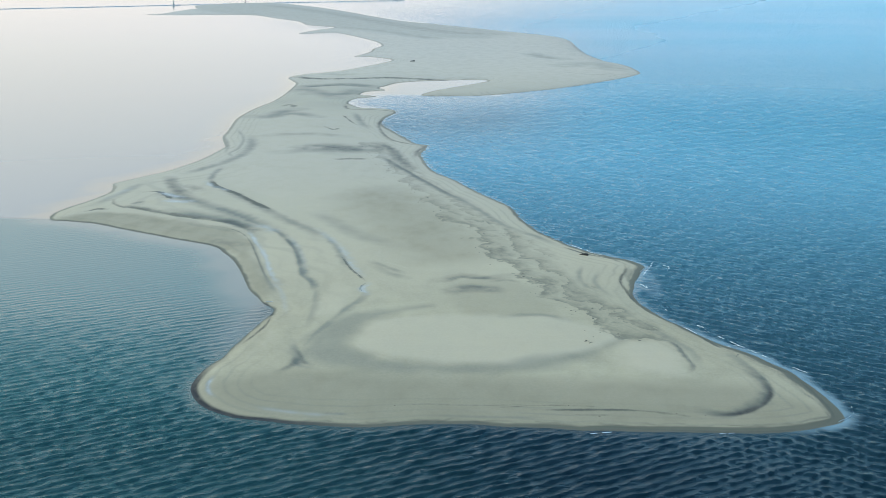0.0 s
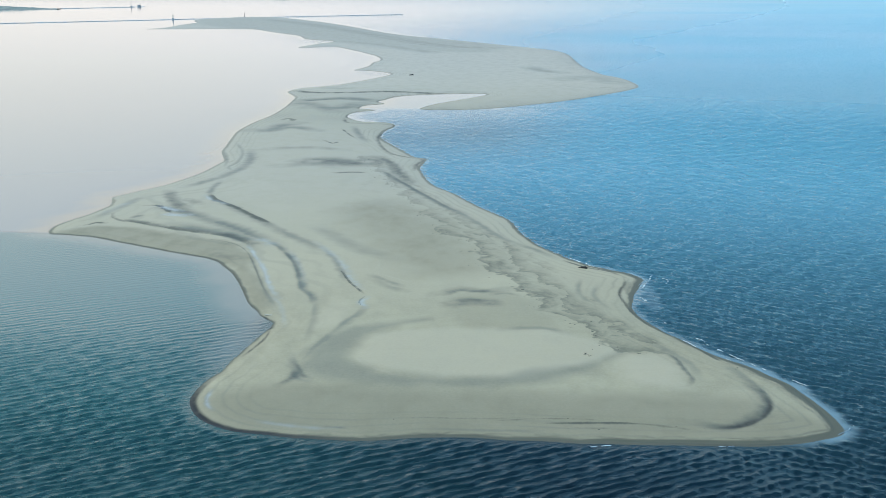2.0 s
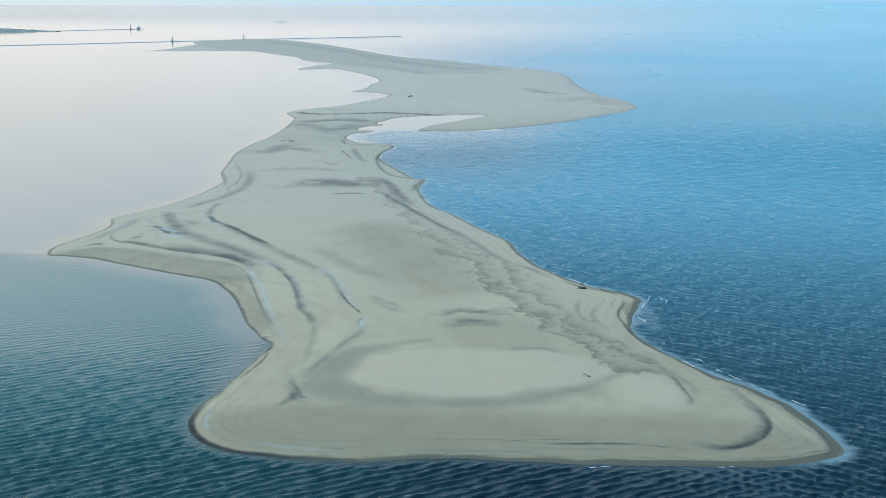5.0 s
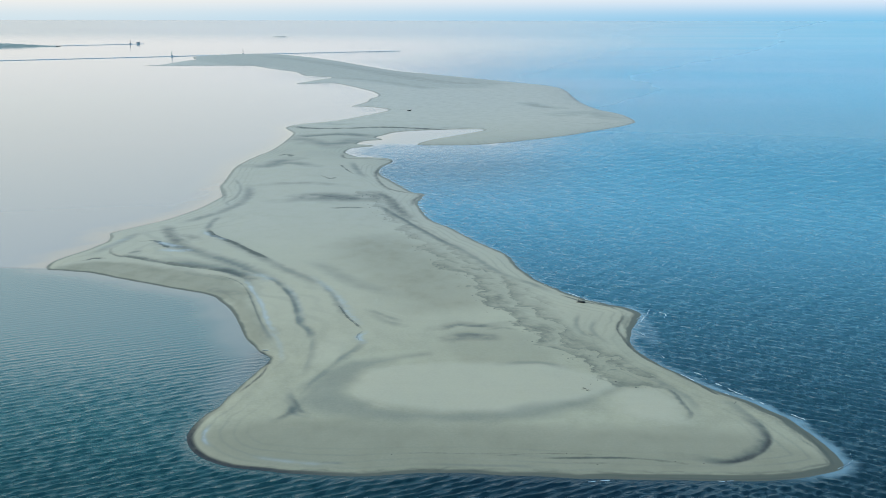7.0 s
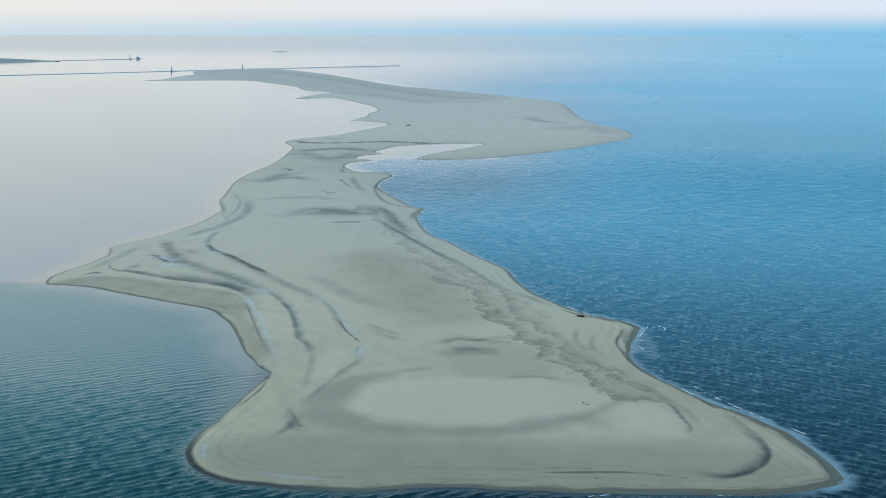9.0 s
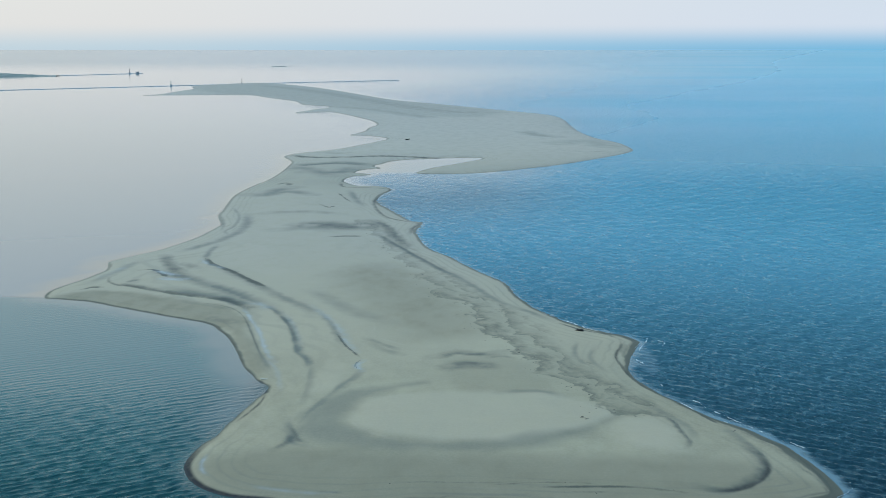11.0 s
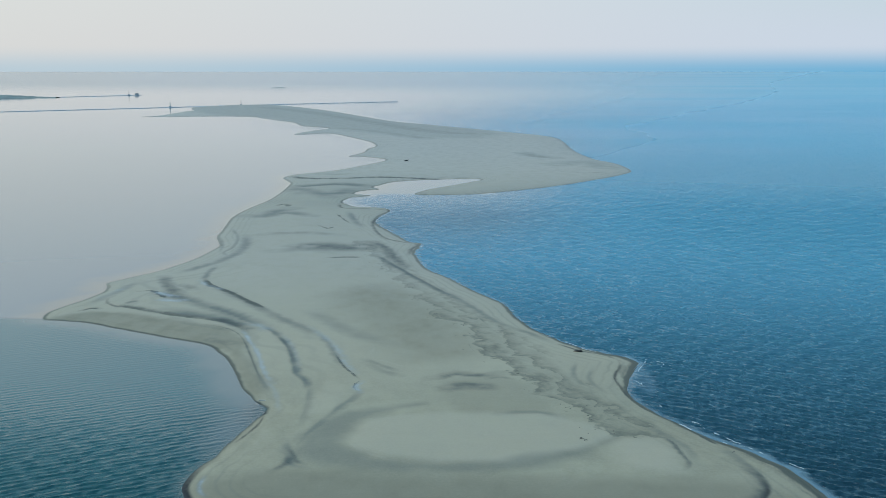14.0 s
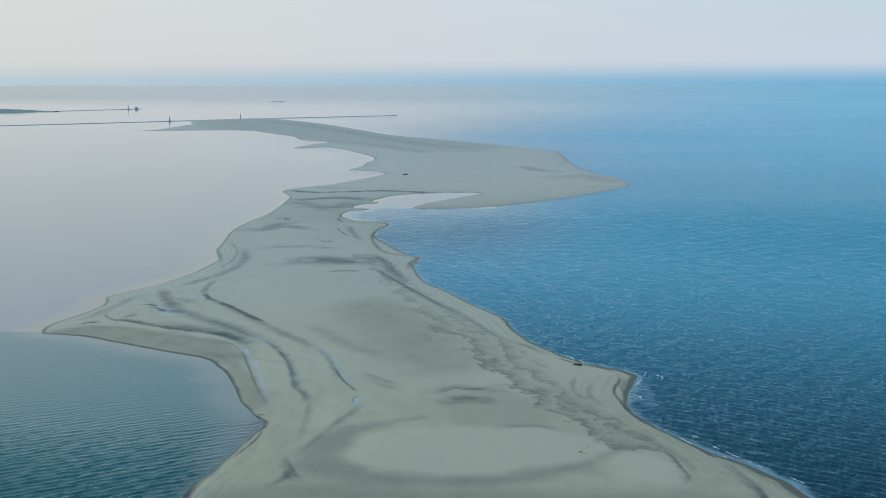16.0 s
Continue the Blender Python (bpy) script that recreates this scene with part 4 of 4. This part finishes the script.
        q = (b - a).to_track_quat("Z", "X")
        rings.append([bm.verts.new(Vector(p) + q @ Vector((math.cos(t) * r, math.sin(t) * r, 0)) * (1 + rnd.uniform(-rough, rough)))
                      for t in (6.2832 * k / sides for k in range(sides))])
    for u, v in zip(rings, rings[1:]):
        for k in range(sides):
            bm.faces.new((u[k], u[(k + 1) % sides], v[(k + 1) % sides], v[k]))
    bm.faces.new(rings[0][::-1]), bm.faces.new(rings[-1])


def block(bm, size, place=(0, 0, 0), bevel=0.0, turn=0.0):
    made = bmesh.ops.create_cube(bm, size=1.0, matrix=Matrix.Translation(place) @ Matrix.Rotation(turn, 4, "Z") @ Matrix.Diagonal((*size, 1)))
    if bevel:
        edges = list({e for v in made["verts"] for e in v.link_edges})
        bmesh.ops.bevel(bm, geom=edges, offset=bevel, segments=1, affect="EDGES")


def drum(bm, r0, r1, z0, z1, sides=16, place=(0, 0)):
    bmesh.ops.create_cone(bm, cap_ends=True, segments=sides, radius1=r0, radius2=r1, depth=z1 - z0,
                          matrix=Matrix.Translation((place[0], place[1], (z0 + z1) / 2)))


# ---------------------------------------------------------------- the river mouth's moles
def build_mole(name, line, width, top, label, seed, stones):
    """A rubble mound with a concrete crown: its line in plan, crest width and height."""
    pts = smooth_line(line, False, 4.0)
    mole = thing(name, pose(float(pts[0][0]), float(pts[0][1]), 0), label, "breakwater")
    off = Vector((float(pts[0][0]), float(pts[0][1]), 0))
    rnd = random.Random(seed)
    bm, crown = bmesh.new(), bmesh.new()
    for target, section in ((bm, ((-1.6, -1.2), (-0.75, top * 0.62), (-0.5, top), (0.5, top), (0.75, top * 0.62), (1.6, -1.2))),
                            (crown, ((-0.30, top - 0.2), (-0.30, top + 0.12), (0.30, top + 0.12), (0.30, top - 0.2)))):
        last = None
        for i, p in enumerate(pts):
            way = pts[min(i + 1, len(pts) - 1)] - pts[max(i - 1, 0)]
            side = Vector((way[1], -way[0], 0)).normalized()
            jit = 0.25 if target is bm else 0.02
            row = [target.verts.new(Vector((float(p[0]), float(p[1]), 0)) - off + side * (u * width + rnd.uniform(-jit, jit)) + Vector((0, 0, h + rnd.uniform(-jit, jit) * 0.6))) for u, h in section]
            if last:
                for a, b, c, d in zip(last, last[1:], row[1:], row):
                    target.faces.new((a, b, c, d))
            else:
                target.faces.new(row)
            last = row
        target.faces.new(last[::-1])
    part("mound", bm, STONE, mole)
    part("crown_wall", crown, CONCRETE, mole, "weathered concrete crown of the mole")
    rock = bmesh.new()
    for _ in range(stones):
        i = rnd.randrange(len(pts) - 1)
        way = pts[i + 1] - pts[i]
        side = Vector((way[1], -way[0], 0)).normalized()
        u = rnd.choice((-1, 1)) * rnd.uniform(0.5, 1.35)
        h = top * max(0.0, 1.1 - (abs(u) - 0.5) * 1.3) - 0.1
        c = Vector((float(pts[i][0]), float(pts[i][1]), h)) - off + side * u * width + Vector((float(way[0]), float(way[1]), 0)) * rnd.random()
        s = rnd.uniform(0.5, 1.0)
        v = bmesh.ops.create_icosphere(rock, subdivisions=1, radius=s, matrix=Matrix.Translation(c) @ Matrix.Rotation(rnd.uniform(0, 6), 4, "Z") @ Matrix.Diagonal((1.2, 0.9, 0.75, 1)))["verts"]
        for w in v:
            w.co += Vector([rnd.uniform(-0.18, 0.18) * s for _ in range(3)])
    tagged(part("armour_stone", rock, STONE, mole), kind="stuff")
    return mole


near_line = [(-760, 1105), (-620, 1206), (-501.6, 1292.7), (-398.8, 1367.1), (-317.7, 1430.7), (-248.1, 1486.2), (-126.6, 1565.1), (-81.8, 1594.5)]
build_mole("breakwater", near_line, 1.5, 0.32, "long low stone breakwater with a concrete crown", 3, 420)
far_line = [(-640, 1738), (-598.8, 1764.9), (-550, 1815), (-499.4, 1868.7)]
build_mole("breakwater", far_line, 1.5, 0.32, "far stone mole running out from the dunes", 5, 140)


def build_beacon(place, height, paint, colour, wide):
    b = thing("beacon_tower", pose(*place), f"slim {colour} navigation beacon on the stone breakwater", "beacon")
    bm = bmesh.new()
    block(bm, (wide * 2.2, wide * 2.2, 1.4), (0, 0, 0.7), 0.12)
    part("plinth", bm, CONCRETE, b, "square concrete plinth")
    bm = bmesh.new()
    drum(bm, wide * 0.55, wide * 0.36, 1.4, height * 0.78)
    part("tower", bm, paint, b, smooth=False)
    bm = bmesh.new()
    drum(bm, wide * 0.75, wide * 0.75, height * 0.78, height * 0.78 + 0.15)
    for k in range(8):
        a = k * math.pi / 4
        tube(bm, [(math.cos(a) * wide * 0.7, math.sin(a) * wide * 0.7, height * 0.78 + z) for z in (0.1, 1.1)], (0.03, 0.03), 5)
    part("gallery", bm, STEEL, b, "railed steel gallery")
    bm = bmesh.new()
    drum(bm, wide * 0.3, wide * 0.3, height * 0.78 + 0.15, height * 0.93)
    drum(bm, wide * 0.42, 0.05, height * 0.93, height)
    part("lantern", bm, paint, b)
    return b


build_beacon((-344.0, 1411.5, 0.3), 5.6, GREEN_PAINT, "dark green", 0.95)
build_beacon((-270.0, 1470.5, 0.3), 6.2, RED_PAINT, "dull red", 0.85)
build_beacon((-515.6, 1852.5, 0.3), 7.6, RED_PAINT, "dull red", 0.9)
hut = thing("beacon_hut", pose(-505.7, 1862.0, 0.3), "small grey concrete hut on the far mole", "hut")
bm = bmesh.new()
block(bm, (4.6, 3.2, 2.4), (0, 0, 1.2), 0.05)
part("wall", bm, CONCRETE, hut)
bm = bmesh.new()
block(bm, (5.0, 3.6, 0.25), (0, 0, 2.52), 0.04)
part("roof", bm, STEEL, hut, "flat grey roof")
bm = bmesh.new()
tube(bm, [(1.5, 0, 2.6), (1.5, 0, 4.2)], (0.12, 0.08), 6)
part("mast", bm, STEEL, hut)


def build_far_land():
    """Low dunes with scrub behind the far mole."""
    xs, ys = axis([(-1150, -590, 4.0, 1.0)]), axis([(1690, 1900, 4.0, 1.0)])
    gx, gy = np.meshgrid(xs, ys)
    spine = 1752 - (gx + 640) * 0.06 + ripples(gx, gy, 150, 21, 2) * 6
    half = 12 + 40 * ease(-gx, 600, 900)
    side = np.clip(1 - ((gy - spine) / half) ** 2, -1, 1)
    z = side * (0.7 + 3.2 * ease(-gx, 596, 690)) + ripples(gx, gy, 18, 22, 3) * 0.7 * ease(side, 0.1, 0.6)
    ob = sheet("dune_land", xs, ys, z, side > -0.3, {}, SCRUB)
    tagged(ob, "low far dunes with dark scrub", "dunes", kind="structure")


build_far_land()


def build_shoal(x, y, long, deep, seed):
    xs, ys = axis([(x - long, x + long, long / 24, 1.0)]), axis([(y - deep, y + deep, deep / 12, 1.0)])
    gx, gy = np.meshgrid(xs, ys)
    r = ((gx - x) / long) ** 2 * 1.6 + ((gy - y) / deep) ** 2 * 1.6 + ripples(gx, gy, long * 0.7, seed, 3) * 0.25
    ob = sheet("sand_shoal", xs, ys, (1 - r) * 0.9, r < 1.4, {}, SCRUB)
    tagged(ob, "thin dark shoal awash in the far sea", "shoal")


build_shoal(-348, 2298, 20, 12, 31)

# ---------------------------------------------------------------- driftwood on the sand
GROUND = bpy.data.objects["ground"]
bpy.context.view_layer.update()


def lie(x, y):
    """The height of the sand at a place."""
    hit, spot, _, _ = GROUND.ray_cast(Vector((x, y, 50)), Vector((0, 0, -1)))
    return spot.z if hit else 0.0


log = thing("driftwood_log", pose(24.6, 234.2, lie(24.6, 234.2), 0, 0, -14), "short dark waterlogged log lying on the sand", "driftwood")
bm = bmesh.new()
tube(bm, [(-1.0, 0, 0.1), (-0.6, 0.05, 0.14), (-0.1, 0.08, 0.2), (0.4, 0.0, 0.24), (0.8, -0.1, 0.2), (0.95, -0.15, 0.14)], (0.03, 0.10, 0.18, 0.25, 0.22, 0.1), 12, 0.06, 4)
part("trunk", bm, WOOD_DARK, log, smooth=True)
bm = bmesh.new()
tube(bm, [(-0.35, 0.05, 0.3), (-0.45, 0.12, 0.52), (-0.5, 0.14, 0.62)], (0.07, 0.05, 0.03), 7, 0.1, 5)
part("branch_stub", bm, WOOD_DARK, log)

tree = thing("stranded_tree", pose(-29.8, 674.0, lie(-29.8, 674.0), 0, 0, 8) @ Matrix.Scale(0.75, 4), "dark stranded tree trunk with its root plate", "driftwood")
bm = bmesh.new()
tube(bm, [(-1.9, 0, 0.25), (-1.0, 0.05, 0.38), (0, 0, 0.5), (1.2, -0.05, 0.62)], (0.14, 0.27, 0.36, 0.45), 12, 0.06, 6)
part("trunk", bm, WOOD_DARK, tree, smooth=True)
bm = bmesh.new()
rnd = random.Random(9)
for k in range(11):
    a = k * 0.571 + rnd.uniform(-0.2, 0.2)
    e = rnd.uniform(0.7, 1.15)
    tube(bm, [(1.15, 0, 0.62), (1.4, math.cos(a) * e * 0.5, 0.62 + math.sin(a) * e * 0.45), (1.55 + rnd.uniform(-0.1, 0.2), math.cos(a) * e, max(0.05, 0.62 + math.sin(a) * e))], (0.2, 0.11, 0.04), 7, 0.15, k)
part("root_plate", bm, WOOD_DARK, tree, "splayed broken roots")
for k, (x, h) in enumerate(((-1.2, 0.8), (-0.5, 0.95), (0.2, 0.7))):
    bm = bmesh.new()
    tube(bm, [(x, 0, 0.4), (x - 0.15, 0.1, 0.4 + h * 0.5), (x - 0.25, 0.2 * (-1) ** k, 0.4 + h * 0.62)], (0.09, 0.06, 0.03), 6, 0.1, k)
    part("branch_stub", bm, WOOD_DARK, tree)

plank = thing("driftwood_plank", pose(-34.3, 199.6, max(0.02, lie(-34.3, 199.6)), 0, 3, 6), "bleached plank on the dark mud of the cove", "driftwood")
bm = bmesh.new()
block(bm, (1.3, 0.26, 0.09), (0, 0, 0.05), 0.015)
for v in bm.verts:
    v.co.z += 0.03 * v.co.x ** 2
part("board", bm, WOOD_PALE, plank)


def build_sticks(x, y, seed):
    rnd = random.Random(seed)
    s = thing("brushwood", pose(x, y, lie(x, y), 0, 0, rnd.uniform(0, 180)), "small tangle of dark washed-up sticks", "driftwood", "brushwood on the sand")
    for k in range(6):
        bm = bmesh.new()
        a, l = rnd.uniform(0, 3.1), rnd.uniform(0.12, 0.26)
        c = Vector((rnd.uniform(-0.35, 0.35), rnd.uniform(-0.3, 0.3), 0.05))
        d = Vector((math.cos(a), math.sin(a), rnd.uniform(-0.05, 0.2))) * l
        tube(bm, [c - d, c + Vector((0, 0, 0.05)), c + d], (0.02, 0.03, 0.012), 6, 0.1, k)
        part("stick", bm, WOOD_DARK, s)


for k, (x, y) in enumerate(((20.1, 176.5), (19.5, 177.4))):
    build_sticks(x, y, 40 + k)

# clumps of weed and shell along the old tide lines
rnd = random.Random(17)
bm = bmesh.new()
for kind, power, left, right, pts in STROKES + [("weed", 1.0, 2.0, 2.0, WEED_EDGE)]:
    if kind not in ("weed", "line") or pts[0][1] > 400:
        continue
    line = smooth_line(pts, False, 1.5)
    for p in line:
        if rnd.random() > (0.75 if kind == "weed" else 0.18) * power:
            continue
        x, y = float(p[0]) + rnd.gauss(0, right * 0.8), float(p[1]) + rnd.gauss(0, right * 0.8)
        h = lie(x, y)
        if h < 0.15:
            continue
        s = rnd.uniform(0.04, 0.12)
        v = bmesh.ops.create_icosphere(bm, subdivisions=1, radius=s, matrix=Matrix.Translation((x, y, h + s * 0.1)) @ Matrix.Rotation(rnd.uniform(0, 3), 4, "Z") @ Matrix.Diagonal((rnd.uniform(1.2, 2.6), 1, 0.4, 1)))["verts"]
        for w in v:
            w.co += Vector([rnd.uniform(-0.3, 0.3) * s for _ in range(3)])
tagged(part("weed_clump", bm, WOOD_DARK), "scattered dark clumps of washed-up weed", "seaweed", kind="stuff")

# ---------------------------------------------------------------- surf
area = 0.5 * np.sum(shore[:, 0] * np.roll(shore[:, 1], -1) - np.roll(shore[:, 0], -1) * shore[:, 1])


def build_surf():
    """Broken ribbons of foam, a few centimetres thick, where the swell meets the bank."""
    rnd = random.Random(23)
    bm = bmesh.new()
    seg = np.linalg.norm(np.roll(shore, -1, 0) - shore, axis=1)
    walked = np.concatenate([[0], np.cumsum(seg)])
    ring = np.vstack([shore, shore[:1]])
    at = np.arange(0, walked[-1], 0.4)
    fine = np.stack([np.interp(at, walked, ring[:, k]) for k in (0, 1)], 1)
    edge = np.roll(fine, -6, 0) - np.roll(fine, 6, 0)
    edge /= np.linalg.norm(edge, axis=1)[:, None] + 1e-9
    out = np.stack([edge[:, 1], -edge[:, 0]], 1) * (1 if area > 0 else -1)

    def ribbon(run):
        last = None
        for x, y, w, nx, ny in run:
            row = [bm.verts.new((x - nx * w, y - ny * w, 0.015)), bm.verts.new((x, y, 0.07)), bm.verts.new((x + nx * w, y + ny * w, 0.015))]
            if last:
                for k in (0, 1):
                    bm.faces.new((last[k], last[k + 1], row[k + 1], row[k]))
            last = row

    def power(x, y):
        e = max(0.0, min(1.0, (x + (y - 150) * 0.22 - 40) / 8)) * (1 if y < 480 else 0)
        far_tip = 1.0 if x > 20 and 515 < y < 800 else 0.0
        south = 0.05 if y < 146 else 0.0
        return max(e, far_tip, south)

    for row, (reach, cut, wide) in enumerate(((0.15, 0.0, 0.05), (0.8, 0.36, 0.06))):
        run = []
        for i in range(len(fine)):
            x, y = map(float, fine[i])
            k = power(x, y)
            g = noise.noise(Vector((x * 0.14, y * 0.11, row * 7.0))) + 0.5 * noise.noise(Vector((x * 0.7, y * 0.6, row * 3.0)))
            big = 1 + max(0, y - 200) / 260
            cut_here = cut + (0.3 if y < 235 else -0.2)
            if k > 0 and g > cut_here + (1 - k) * 0.35:
                w = wide * min(1.4, (g - cut_here) * 4 + 0.1) * big * rnd.uniform(0.35, 1.4)
                r = reach * (1 + 0.5 * noise.noise(Vector((x * 0.06, y * 0.06, 9 + row)))) * big ** 0.5
                r += 0.35 * noise.noise(Vector((x * 0.45, y * 0.45, 5 + row))) * big
                run.append((x + out[i][0] * r, y + out[i][1] * r, w, out[i][0], out[i][1]))
            else:
                if len(run) > 2:
                    ribbon(run)
                run = []
        if len(run) > 2:
            ribbon(run)
    # little crests breaking over the bar off the eastern notch and the south-eastern tip
    crests = (
        (0.16, ((34.7, 219.2), (35.6, 222.8), (36.8, 225.8), (37.5, 228.9), (38.9, 230.3))),
        (0.15, ((39.5, 227.9), (40.5, 226.4), (40.3, 224.6), (39.2, 222.9))),
        (0.10, ((33.3, 213.6), (33.7, 211.8), (34.2, 211.0))), (0.12, ((34.0, 212.6), (34.1, 210.8))),
        (0.10, ((35.1, 198.6), (35.4, 196.6))), (0.14, ((39.1, 188.6), (39.7, 187.7), (40.2, 186.2))),
        (0.20, ((40.1, 185.3), (40.9, 183.6), (41.8, 181.9), (42.6, 180.4), (43.3, 179.1), (44.3, 177.2))),
        (0.09, ((44.6, 176.6), (45.6, 174.6), (46.8, 172.4))), (0.13, ((49.3, 168.8), (50.2, 167.3), (50.9, 165.8))),
        (0.10, ((53.0, 153.4), (53.1, 151.8), (52.6, 149.9))), (0.07, ((52.2, 149.6), (51.0, 148.0), (49.6, 146.9))),
        (0.13, ((16.5, 142.1), (17.7, 142.5), (19.0, 142.6), (19.9, 142.5))), (0.05, ((33.0, 142.6), (35.4, 142.8))))
    for wide, line in crests:
        pts = smooth_line(line, False, 0.18)
        run = []
        for i, p in enumerate(pts):
            way = pts[min(i + 1, len(pts) - 1)] - pts[max(i - 1, 0)]
            way = way / (np.linalg.norm(way) + 1e-9)
            t = i / (len(pts) - 1)
            g = noise.noise(Vector((p[0] * 1.1, p[1] * 0.8, 2.0)))
            w = 0.7 * wide * min(1.0, 5 * t + 0.2, 5 * (1 - t) + 0.2) * max(0.0, 0.75 + 1.5 * g) * rnd.uniform(0.5, 1.4)
            shift = 0.3 * noise.noise(Vector((p[0] * 0.9, p[1] * 0.7, 8.0)))
            if w > 0.012:
                run.append((float(p[0]) - way[1] * shift, float(p[1]) + way[0] * shift, w, -way[1], way[0]))
            else:
                if len(run) > 1:
                    ribbon(run)
                run = []
        if len(run) > 1:
            ribbon(run)
    tagged(part("sea_foam", bm, FOAM, smooth=True), "thin white lines of surf along the sand", "foam", kind="stuff")


build_surf()
